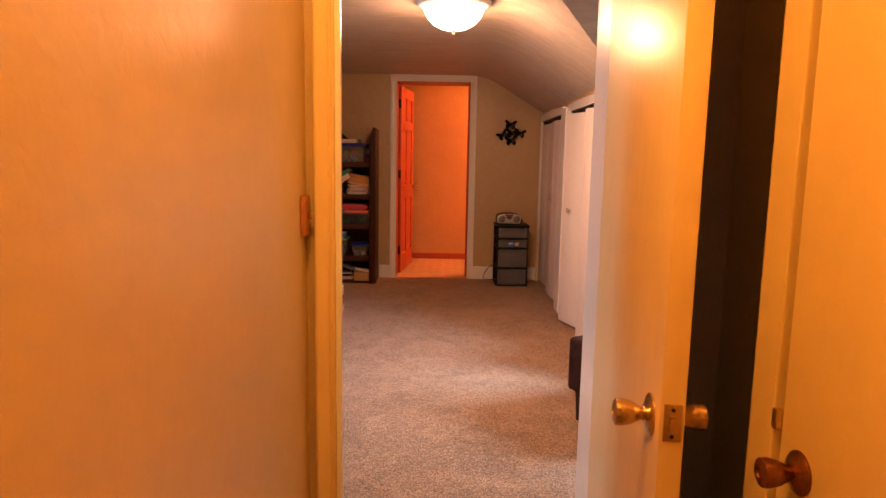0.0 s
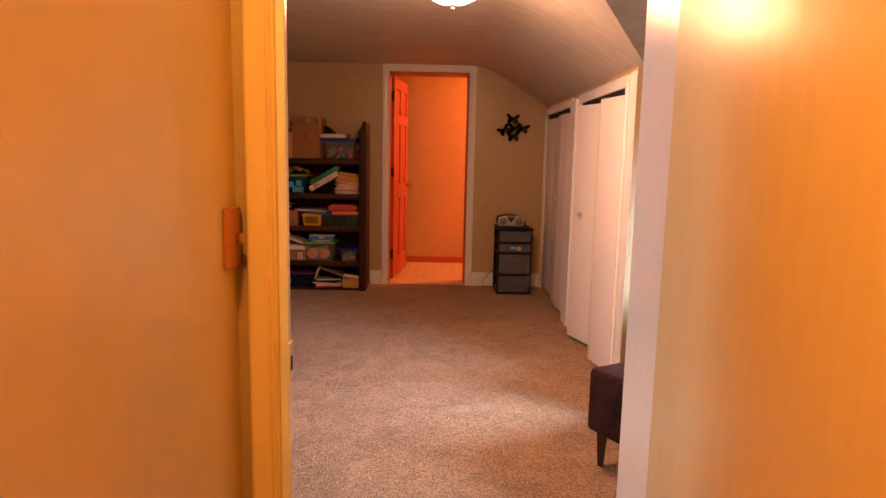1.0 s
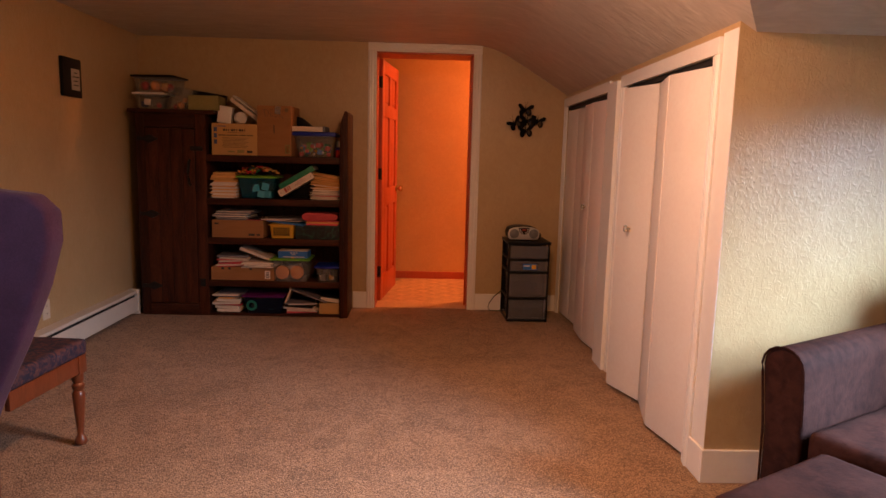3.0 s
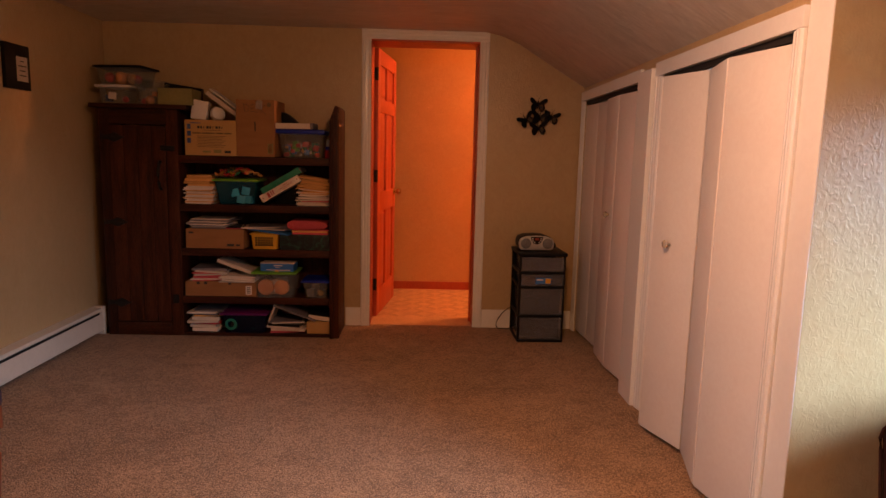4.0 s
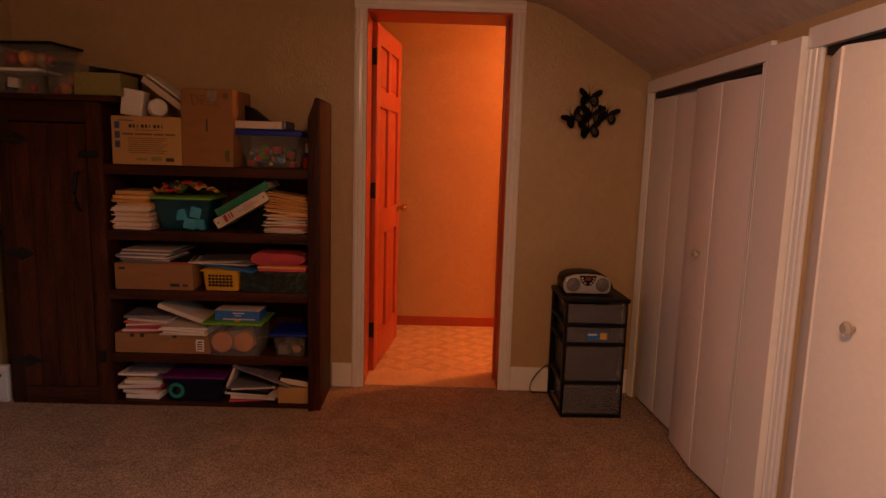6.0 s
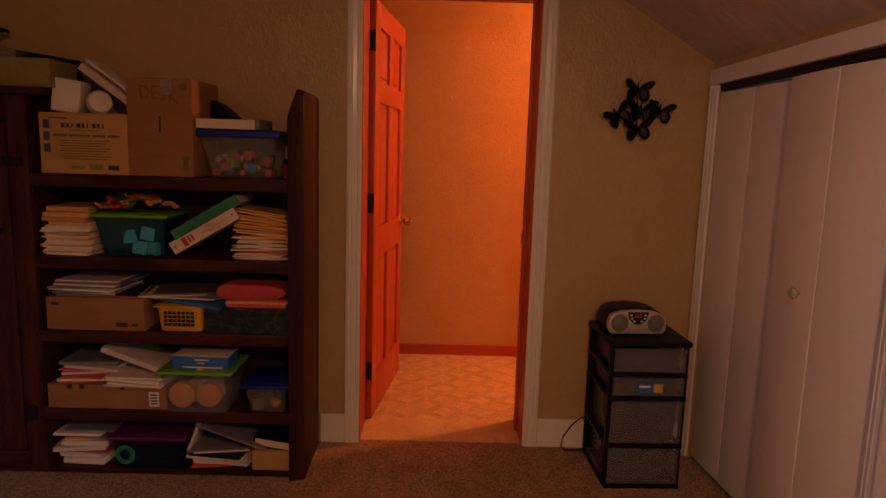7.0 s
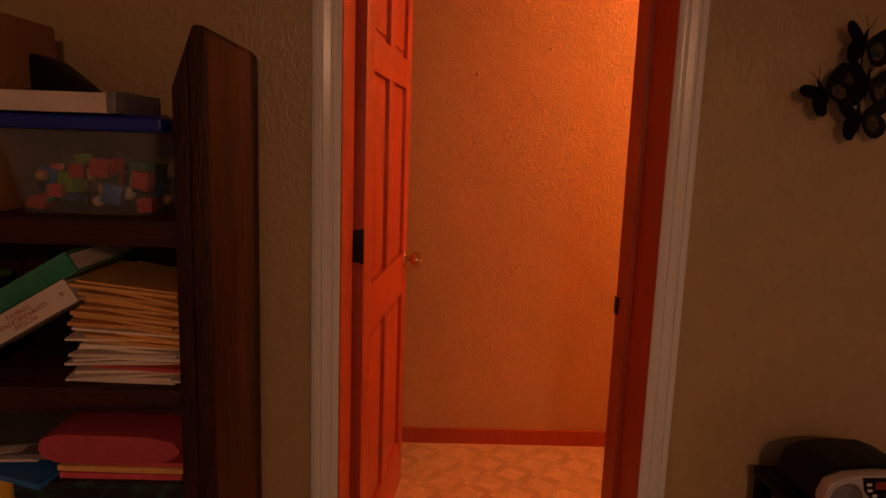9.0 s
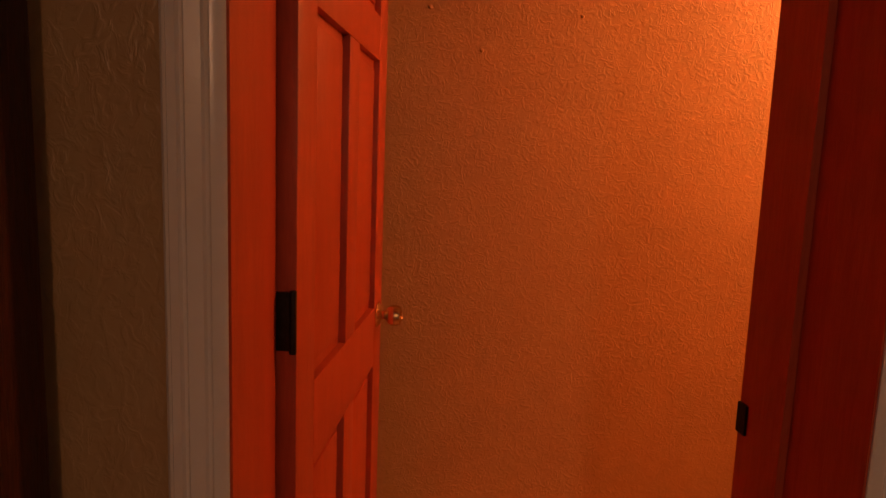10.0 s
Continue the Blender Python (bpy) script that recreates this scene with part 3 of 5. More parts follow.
part("face_rail", rounded(block(CX0 + 0.065, CX1 - 0.075, FY, FY + 0.02, 0.0, 0.09), 0.004), DARK_WOOD_H, cab)
for k in range(4):
    x0 = CX1 + k * 0.247
    part("back_board", rounded(block(x0, x0 + 0.245, BY - 0.014, BY, 0, 1.20), 0.002), DARK_WOOD, cab)
cdoor = part("cupboard_door", rounded(block(CX0 + 0.067, CX1 - 0.077, FY + 0.006, FY + 0.02, 0.095, 1.395), 0.002), DARK_WOOD, cab, "plank cupboard door with black iron hinges")
n, w = 4, (CX1 - 0.077 - CX0 - 0.067) / 4
for k in range(n):
    x0 = CX0 + 0.067 + k * w
    part("plank", rounded(block(x0 + 0.001, x0 + w - 0.001, FY - 0.006, FY + 0.008, 0.097, 1.393), 0.003), DARK_WOOD, cdoor)
for z in (1.315, 0.765, 0.225):
    bm = prism([(CX0 + 0.01, z - 0.016), (CX0 + 0.055, z - 0.012), (CX0 + 0.10, z - 0.032), (CX0 + 0.165, z), (CX0 + 0.10, z + 0.032), (CX0 + 0.055, z + 0.012), (CX0 + 0.01, z + 0.016)], FY - 0.012, FY - 0.005, "y")
    part("strap_hinge", rounded(bm, 0.001), IRON, cdoor, "black arrow strap hinge")
hx = CX1 - 0.115
part("door_handle", tube([(hx, FY - 0.006, 0.985), (hx, FY - 0.028, 0.995), (hx, FY - 0.04, 1.03), (hx - 0.004, FY - 0.042, 1.075), (hx, FY - 0.04, 1.12), (hx, FY - 0.028, 1.155), (hx, FY - 0.006, 1.165)], 0.010), IRON, cdoor, "curved black iron handle")
part("latch", rounded(block(CX1 - 0.11, CX1 - 0.02, FY - 0.014, FY - 0.004, 1.235, 1.268), 0.004), IRON, cdoor)
part("latch", rounded(block(CX1 - 0.06, CX1 - 0.022, FY - 0.014, FY - 0.004, 0.225, 0.285), 0.004), IRON, cdoor)
SHELF_Z = (0.022, 0.274, 0.597, 0.892, 1.209)
for z in SHELF_Z:
    th = 0.048 if z > 0.1 else 0.021
    sh = part("shelf", rounded(block(CX1, SX1, FY + 0.022, BY - 0.014, z - 0.022 if z > 0.1 else 0, z), 0.003), DARK_WOOD_H, cab)
    part("shelf_lip", rounded(block(CX1, SX1, FY, FY + 0.022, z - th, z), 0.004), DARK_WOOD_H, sh)
bm = prism([(SX1, 0), (PX1, 0), (PX1, 1.535), (PX1 - 0.012, 1.548), (SX1 + 0.035, 1.548), (SX1, 1.45)], FY - 0.02, BY - 0.03, "y")
part("end_post", rounded(bm, 0.006), DARK_WOOD, cab)
part("post_face", rounded(prism([(SX1 + 0.002, 0), (SX1 + 0.030, 0), (SX1 + 0.030, 1.52), (SX1 + 0.002, 1.44)], FY - 0.030, FY - 0.0195, "y"), 0.003), DARK_WOOD, cab)


# ---- storage things ----
def along(x):
    """Place along the bookcase, drawn a little towards its end post."""
    return 0.2 + (x - 0.2) * 0.982


def carton(label, x0, x1, z, h, depth=0.25, mat=CARD, y=FY + 0.02, turn=0.0, flaps=True, name="cardboard_box"):
    """A carton with a seam along its top and a folded flap edge."""
    ob = thing(name, label, "box", m=pose(along((x0 + x1) / 2), y, z, 0, 0, turn))
    w = (x1 - x0) / 2
    part("carton", rounded(block(-w, w, 0, depth, 0.001, h), 0.003), mat, ob)
    if flaps:
        part("flap", rounded(block(-w + 0.002, w - 0.002, 0.002, depth / 2 - 0.001, h, h + 0.003), 0.001), mat, ob)
        part("flap", rounded(block(-w + 0.002, w - 0.002, depth / 2 + 0.001, depth - 0.002, h, h + 0.003), 0.001), mat, ob)
    return ob


def bar(ob, x0, x1, z0, z1, mat=INK, name="printed_bar", y=0.0, t=0.0012):
    return part(name, block(x0, x1, y - t, y - 0.0002, z0, z1), mat, ob, smooth=False)


def shell(w0, d0, w1, d1, h, wall=0.003, lip=0.0):
    """An open tapering tub: bottom w0 x d0, top w1 x d1."""
    bm = bmesh.new()
    def ring(w, d, z, r=0.02):
        pts = []
        for cx, cy, a0 in ((w / 2 - r, d / 2 - r, 0), (-w / 2 + r, d / 2 - r, 90), (-w / 2 + r, -d / 2 + r, 180), (w / 2 - r, -d / 2 + r, 270)):
            for j in range(5):
                a = radians(a0 + 22.5 * j)
                pts.append(bm.verts.new((cx + r * math.cos(a), cy + r * math.sin(a), z)))
        return pts
    rings = [ring(w0, d0, 0.001), ring(w1, d1, h), ring(w1 - 2 * wall, d1 - 2 * wall, h), ring(w0 - 2 * wall, d0 - 2 * wall, wall)]
    for p, q in zip(rings, rings[1:]):
        for k in range(len(p)):
            bm.faces.new((p[k], p[(k + 1) % len(p)], q[(k + 1) % len(p)], q[k]))
    bm.faces.new(rings[0][::-1]), bm.faces.new(rings[-1])
    bmesh.ops.recalc_face_normals(bm, faces=bm.faces)
    return bm


def lid_mesh(w, d, h, t=0.014):
    bm = rounded(block(-w / 2, w / 2, -d / 2, d / 2, h, h + t), 0.006, 3)
    rounded_in = block(-w / 2 + 0.02, w / 2 - 0.02, -d / 2 + 0.02, d / 2 - 0.02, h + t, h + t + 0.004)
    rounded(rounded_in, 0.002, 1)
    me = bpy.data.meshes.new("tmp")
    rounded_in.to_mesh(me)
    bm.from_mesh(me)
    bpy.data.meshes.remove(me)
    return bm


def tub(label, x0, x1, z, h, body, lid, depth=0.25, fill=(), y=None, taper=0.86, turn=0.0, name="storage_tub", lid_t=0.014):
    """A lidded plastic tub with what shows inside it."""
    w = x1 - x0
    y = FY + 0.02 + depth / 2 if y is None else y
    ob = thing(name, label, "tub", m=pose(along((x0 + x1) / 2), y, z, 0, 0, turn))
    part("tub_body", shell((w - 0.02) * taper, (depth - 0.02) * taper, w - 0.02, depth - 0.02, h - 0.014), body, ob)
    if lid:
        part("lid", lid_mesh(w, depth, h - 0.002 - lid_t, lid_t), lid, ob)
    for kind, mat, px, py, pz, s in fill:
        if kind == "disc":
            bm = lathe([(s * 0.85, -0.02), (s, -0.014), (s, 0.014), (s * 0.85, 0.02)], 20, m=Matrix.Translation((px, py, pz)) @ Matrix.Rotation(radians(90), 4, "X"))
        elif kind == "cube":
            bm = moved(rounded(block(-s, s, -s, s, -s, s), s * 0.1), pose(px, py, pz, 0, 0, (px * 997) % 40 - 20) @ pose(0, 0, 0, 0, (px * 613) % 20 - 8, 0))
        else:
            bm = moved(lathe([(0.3 * s, -s), (s * 0.8, -s * 0.6), (s, 0), (s * 0.7, s * 0.7), (0.2 * s, s)], 10), pose(px, py, pz, 50, (px * 900) % 70, 0))
        part("content", bm, mat, ob)
    return ob


def stack(label, x0, x1, z, heights, mats, depth=0.24, y=FY + 0.015, jitter=0.012, name="paper_stack", turn=4.0, seed=1, curl=0.0, fan=0.0):
    """A pile of papers, folders or books, each one a slab of its own."""
    rnd = random.Random(seed)
    ob = thing(name, label, "papers", m=pose(along((x0 + x1) / 2), y, z))
    w, zz = (x1 - x0) / 2, 0.0005
    for k, (h, mt) in enumerate(zip(heights, mats)):
        a = w * rnd.uniform(0.86, 1.0)
        bm = block(-a, a, 0, depth * rnd.uniform(0.88, 1.0), 0, h * 0.94)
        if h > 0.012:
            rounded(bm, 0.002, 1)
        part("folder" if h < 0.012 else "book", moved(bm, pose(rnd.uniform(-1, 1) * jitter, rnd.uniform(-0.2, 1) * jitter, zz, 0, rnd.uniform(-1, 1) * curl + fan * max(0, k / len(heights) - 0.3), rnd.uniform(-1, 1) * turn)), mt, ob)
        zz += h
    return ob


def binder(label, corner, length, thick, angle, mat, depth=0.26, spine=0.0, name="ring_binder", tags=()):
    """A closed binder lying on its side, tilted in the shelf's plane, spine to the front."""
    ob = thing(name, label, "binder", m=pose(along(corner[0]), corner[1], corner[2], 0, -angle, 0))
    part("cover", rounded(block(0, length, 0, depth, 0, 0.004), 0.0015), mat, ob)
    part("cover", rounded(block(0, length, 0, depth, thick - 0.004, thick), 0.0015), mat, ob)
    part("spine", rounded(block(0, length, -0.003, 0.003, 0, thick), 0.0015), mat, ob)
    part("page_block", block(0.006, length - 0.006, 0.004, depth - 0.02, 0.005, thick - 0.006), PAPER, ob)
    for x0, x1, z0, z1, mt in tags:
        bar(ob, x0, x1, z0, z1, mt, "printed_mark", -0.003)
    return ob


def lettering(text, size, mat, parent, m, name="lettering"):
    """Printed words as a thin mesh, reading along local x."""
    curve = bpy.data.curves.new(name, "FONT")
    curve.body, curve.size, curve.align_x, curve.align_y, curve.extrude = text, size, "CENTER", "CENTER", 0.0002
    tmp = bpy.data.objects.new(name, curve)
    me = bpy.data.meshes.new_from_object(tmp)
    bpy.data.objects.remove(tmp)
    bpy.data.curves.remove(curve)
    me.transform(m)
    me.materials.append(mat)
    ob = new(name, me)
    ob.parent = parent
    return ob


T = SHELF_Z[4] + 0.0005
# top shelf
b = carton("pale tan glove carton with dark print on the bookcase", -1.352, -1.02, T, 0.226, 0.24, CARD_PALE, FY + 0.005, -1)
for k in range(9):
    bar(b, -0.082 + 0.0195 * k, -0.082 + 0.0195 * k + (0.014, 0.010, 0.005)[k % 3], 0.174, 0.190)
bar(b, -0.05, 0.07, 0.162, 0.165, BROWN_INK)
for k in range(4):
    bar(b, (-0.115, -0.055, 0.035, 0.09)[k], (-0.062, 0.028, 0.084, 0.138)[k], 0.140, 0.149, BROWN_INK)
for k in range(8):
    bar(b, -0.09 + 0.006 * (k % 2), 0.10 - 0.013 * (k % 3), 0.124 - 0.0098 * k, 0.1274 - 0.0098 * k, BROWN_INK)
bar(b, 0.02, 0.07, 0.018, 0.04, OLIVE); bar(b, 0.09, 0.13, 0.018, 0.035); bar(b, -0.05, 0.0, 0.02, 0.032, OLIVE)
for z in (0.17, 0.125, 0.08):
    bar(b, -0.150, -0.126, z, z + 0.032, INK_BLUE, "printed_patch")
bar(b, -0.13, -0.06, 0.206, 0.211, INK_BLUE)
b = carton("tall brown moving carton with handwriting and a strip of tape", -1.015, -0.765, T, 0.362, 0.26, CARD, FY + 0.0, -3)
for strokes in (((-0.072, 0.352), (-0.066, 0.306), (-0.046, 0.312), (-0.036, 0.332), (-0.048, 0.350), (-0.082, 0.356)), ((-0.006, 0.352), (-0.028, 0.350), (-0.026, 0.328), (-0.008, 0.330)), ((-0.026, 0.328), (-0.024, 0.306), (-0.002, 0.309)), ((0.028, 0.350), (0.010, 0.346), (0.012, 0.334), (0.026, 0.322), (0.020, 0.306), (0.004, 0.304)), ((0.038, 0.352), (0.040, 0.298)), ((0.066, 0.350), (0.040, 0.324), (0.070, 0.290))):
    part("pen_stroke", tube([(x, -0.0004, z - 0.018) for x, z in strokes], 0.0012, 5), INK, b)
bar(b, -0.004, 0.003, 0.165, 0.225); bar(b, 0.08, 0.115, 0.02, 0.085, OLIVE); bar(b, 0.086, 0.109, 0.026, 0.079, CARD)
part("stamp", lathe([(0.014, 0), (0.014, 0.0012), (0.0, 0.0013)], 18, m=pose(0.092, 0, 0.334, 90, 0, 0)), BROWN_INK, b)
TAPE = material("shiny_packing_tape", (0.45, 0.40, 0.36), (0.60, 0.56, 0.52), 0.12, scale=30, fine=90, bump=0.001, bump_scale=50, alpha=0.3)
part("tape", moved(rounded(block(-0.022, 0.022, -0.002, -0.0004, 0.305, 0.36), 0.0005, 1), pose(0.01, 0, 0, 0, 3, 0)), TAPE, b)
rnd = random.Random(2)
toys = []
for k in range(48):
    x = rnd.uniform(-0.105, 0.105)
    toys.append(("cube" if k % 3 else "ball", (MANILA, GREEN_LID, RED_TOY, GREY_BOOK, BLUE_CARTON, INK, PAPER, RED_TOY, GREEN_BINDER)[k % 9], x, rnd.uniform(-0.085, 0.06), rnd.uniform(0.018, 0.105 - 2.5 * x * x), rnd.uniform(0.011, 0.019)))
tub("clear plastic tub of small toys under a blue lid", -0.765, -0.44, T, 0.184, CLEAR, BLUE_LID, 0.26, toys, taper=0.78, lid_t=0.026)
bk = thing("white_box", "flat white book box lying on the blue lid", "box", m=pose(along(-0.635), FY + 0.02, T + 0.1865, 0, 0, -2))
part("carton", rounded(block(-0.128, 0.10, 0, 0.18, 0.0, 0.036), 0.003), PAPER, bk)
part("sleeve", rounded(block(0.10, 0.118, 0.0, 0.18, 0.0, 0.040), 0.004), GREY_BOOK, bk)
bag = thing("dark_bag", "crumpled black bag slumped behind the carton", "bag", m=pose(along(-0.715), FY + 0.205, T + 0.1865))
part("sack", rounded(prism([(-0.06, 0), (0.085, 0), (0.09, 0.03), (0.05, 0.065), (0.0, 0.105), (-0.045, 0.12), (-0.06, 0.07)], -0.04, 0.04, "y"), 0.012), BLACK_PLASTIC, bag)
bt = thing("toy_bottle", "small red and blue bottle with a white cap", "bottle", m=pose(along(-0.425), FY + 0.12, T))
part("bottle", lathe([(0.022, 0), (0.025, 0.004), (0.025, 0.05), (0.022, 0.055)], 16), RED_TOY, bt)
part("band", lathe([(0.0235, 0.055), (0.0235, 0.075), (0.021, 0.078)], 16), BLUE_LID, bt)
part("cap", lathe([(0.016, 0.078), (0.016, 0.12), (0.012, 0.126), (0.002, 0.127)], 16), WHITE_PLASTIC, bt)
d = thing("dispenser", "white plastic dispenser with a round cap on a carton", "dispenser", m=pose(along(-1.27), FY + 0.04, T + 0.2298, 0, 8, 8))
part("body", moved(rounded(block(-0.055, 0.045, 0, 0.11, 0.0, 0.125), 0.008, 3), pose(0, 0, 0.001, 0, 0, 0)), WHITE_PLASTIC, d)
part("cap", lathe([(0.035, 0), (0.046, 0.008), (0.048, 0.03), (0.04, 0.045), (0.015, 0.05)], 20, m=pose(0.095, 0.06, 0.052, 75, 0, 25)), WHITE_PLASTIC, d)
binder("white ring binder leaning across the dispenser", (-1.245, FY + 0.10, T + 0.40), 0.26, 0.028, -36, BINDER_WHITE, 0.16)
binder("thin white folder leaning behind the binder", (-1.225, FY + 0.12, T + 0.432), 0.25, 0.010, -36, WHITE_PLASTIC, 0.14)

# on the cupboard
Z = 1.5285
tub("clear plastic tub under a white lid on the cupboard", -1.935, -1.70, Z, 0.12, CLEAR, WHITE_PLASTIC, 0.22, [("cube", PAPER, -0.01, -0.085, 0.05, 0.022), ("ball", RED_TOY, 0.06, -0.06, 0.03, 0.022), ("cube", INK_BLUE, -0.05, -0.05, 0.035, 0.02)])
tub("tub of orange wrappers under a dark lid", -1.95, -1.62, Z + 0.1215, 0.125, CLEAR, BLACK_PLASTIC, 0.24, [("ball", RED_TOY, -0.08, -0.06, 0.05, 0.035), ("ball", ORANGE_SNACK, 0.0, -0.07, 0.05, 0.04), ("ball", MANILA, 0.07, -0.06, 0.045, 0.035), ("cube", ORANGE_SNACK, -0.03, 0.02, 0.04, 0.04), ("ball", RED_TOY, 0.10, -0.05, 0.04, 0.03)], turn=-5, y=FY + 0.165)
tub("clear plastic tub with orange things in it", -1.69, -1.505, Z, 0.155, CLEAR, CLEAR, 0.2, [("ball", ORANGE_SNACK, 0.0, -0.05, 0.03, 0.03), ("cube", ORANGE_SNACK, 0.03, -0.04, 0.07, 0.015), ("ball", RED_TOY, -0.04, -0.04, 0.022, 0.02)])
carton("olive shoe box on the cupboard", -1.515, -1.30, Z, 0.105, 0.2, OLIVE, FY + 0.0, 2, False, "shoe_box")
tray = thing("dark_tray", "dark lid lying tilted behind the shoe box", "lid", m=pose(along(-1.50), FY + 0.22, Z + 0.001, 0, 8, 0))
part("tray", rounded(block(-0.08, 0.17, 0, 0.05, 0.0, 0.15), 0.004), BLACK_PLASTIC, tray)

# second shelf
Z = SHELF_Z[3] + 0.0005
stack("stack of white papers and folders topped with manila pads", -1.375, -1.185, Z, [0.006, 0.005, 0.007, 0.006] * 4 + [0.011, 0.010, 0.014, 0.018, 0.020, 0.022], [PAPER, PAPER, MANILA, PAPER] * 4 + [PAPER, PAPER, MANILA, MANILA, MANILA, MANILA], seed=3, turn=5)
tub("teal plastic tub of cartons under a green lid", -1.19, -0.885, Z, 0.168, TEAL, GREEN_LID, 0.25, [("cube", TEAL_BOX, 0.0, -0.085, 0.078, 0.026), ("cube", TEAL_BOX, 0.065, -0.085, 0.09, 0.026), ("cube", TEAL_BOX, 0.03, -0.085, 0.035, 0.026), ("cube", TEAL_BOX, 0.085, -0.085, 0.033, 0.025)], taper=0.8)
sn = thing("snack_bags", "heap of red and yellow snack wrappers on a tub lid", "wrappers", m=pose(along(-1.04), FY + 0.12, Z + 0.17))
rnd = random.Random(5)
for k in range(44):
    mt = (RED_TOY, MANILA, GREEN_BINDER, ORANGE_SNACK, YELLOW, RED_TOY, CARD, INK)[k % 8]
    s, x = rnd.uniform(0.014, 0.026), rnd.uniform(-0.135, 0.135)
    top = 0.058 * math.cos(x / 0.155 * 1.45)
    part("wrapper", moved(rounded(block(-s, s, -s * 0.7, s * 0.7, -0.006, 0.006), 0.005, 1), pose(x, rnd.uniform(-0.10, 0.04), 0.012 + rnd.uniform(0.2, 1) * top, rnd.uniform(-40, 40), rnd.uniform(-35, 35), rnd.uniform(0, 180))), mt, sn)
cream = binder("cream ring binder with red print leaning at a slant", (-0.845, FY + 0.0, Z + 0.018), 0.29, 0.05, 31, BINDER_WHITE, tags=[(0.05, 0.068, 0.008, 0.042, INK_RED), (0.075, 0.083, 0.012, 0.04, INK_RED), (0.09, 0.098, 0.012, 0.04, INK_RED)])
for word, up in (("PICTURE", 0.0125), ("COMMUNICATION", 0.0235), ("SYMBOLS", 0.0345)):
    lettering(word, 0.0125, INK_RED, cream, pose(0.185, -0.0036, up, 90, 0, 0) @ pose(0, 0, 0, 0, 0, 180))
for x in (0.016, 0.272):
    part("rivet", lathe([(0.004, 0), (0.004, 0.001), (0.001, 0.0016)], 12, m=pose(x, -0.003, 0.025, 90, 0, 0)), BRASS, cream)
binder("glossy green ring binder lying on a cream one", (-0.842, FY + 0.0, Z + 0.072), 0.29, 0.042, 31, GREEN_BINDER)
prop = thing("file_box", "dark file box behind the leaning binders", "box", m=pose(along(-0.72), FY + 0.17, Z))
part("carton", rounded(block(-0.08, 0.10, 0, 0.08, 0, 0.17), 0.003), BLACK_PLASTIC, prop)
stack("tall pile of manila folders over white papers", -0.625, -0.402, Z, [0.0044 + 0.0012 * (k % 3) for k in range(34)], [PAPER] * 5 + [PAPER_PINK] + [PAPER] * 8 + [MANILA, PAPER, MANILA, MANILA, PAPER] + [MANILA] * 15, seed=8, jitter=0.020, turn=12, curl=2.0, fan=14)

# third shelf
Z = SHELF_Z[2] + 0.0005
b = carton("low brown carton full of papers", -1.365, -0.985, Z, 0.132, 0.25, CARD, FY + 0.005, 0, False)
bar(b, -0.17, -0.14, 0.10, 0.112); bar(b, 0.08, 0.125, 0.018, 0.034); bar(b, 0.14, 0.165, 0.02, 0.032)
stack("loose grey and white booklets on a carton", -1.36, -1.09, Z + 0.1325, [0.008, 0.007, 0.008, 0.007, 0.009, 0.007, 0.012, 0.006], [GREY_BOOK, PAPER, GREY_BOOK, PAPER, GREY_BOOK, PAPER, GREY_BOOK, PAPER], seed=11, jitter=0.02, turn=8)
stack("dark red folder lying askew on the carton", -1.11, -0.99, Z + 0.1325, [0.006, 0.008], [PAPER_PINK, BLACK_PLASTIC], 0.2, seed=12)
bas = thing("yellow_basket", "small yellow plastic basket with a slotted side", "basket", m=pose(along(-0.845), FY + 0.11, Z))
part("tub_body", shell(0.165, 0.17, 0.185, 0.19, 0.105, 0.004), YELLOW, bas)
part("rim", lid_mesh(0.20, 0.205, 0.098, 0.008), YELLOW, bas)
for r in range(4):
    for c in range(7):
        part("slot", block(-0.06 + c * 0.0175, -0.048 + c * 0.0175, -0.098, -0.0895 - 0.0012 * r, 0.024 + r * 0.016, 0.034 + r * 0.016), BLACK, bas, smooth=False)
stack("untidy papers lying over the yellow basket", -0.985, -0.69, Z + 0.112, [0.012, 0.008, 0.006, 0.004, 0.004, 0.004], [BLUE_CARTON, GREY_BOOK, PAPER, GREY_BOOK, PAPER, GREY_BOOK], 0.22, seed=15, jitter=0.035, turn=14, curl=5)
pb = carton("flat dark box with a green leafy print", -0.735, -0.402, Z, 0.103, 0.24, CAMO, FY + 0.005, 0, False, "printed_box")
part("lid", rounded(block(-0.1675, 0.1675, -0.0015, 0.2415, 0.072, 0.1045), 0.002), CAMO, pb)
stack("red and pink pocket folders on a dark box", -0.665, -0.402, Z + 0.1055, [0.012, 0.013, 0.008], [PAPER_PINK, MANILA, PAPER_PINK], seed=18, jitter=0.01)
fo = thing("red_wallet", "thick rounded red document wallet", "wallet", m=pose(along(-0.555), FY + 0.01, Z + 0.1395))
bm = prism([(-0.135, 0.028), (-0.128, 0.01), (-0.10, 0.0), (0.10, 0.004), (0.128, 0.014), (0.135, 0.03), (0.12, 0.046), (0.07, 0.056), (-0.10, 0.058), (-0.128, 0.048)], 0, 0.22, "y")
part("wallet", rounded(bm, 0.003), PAPER_PINK, fo)

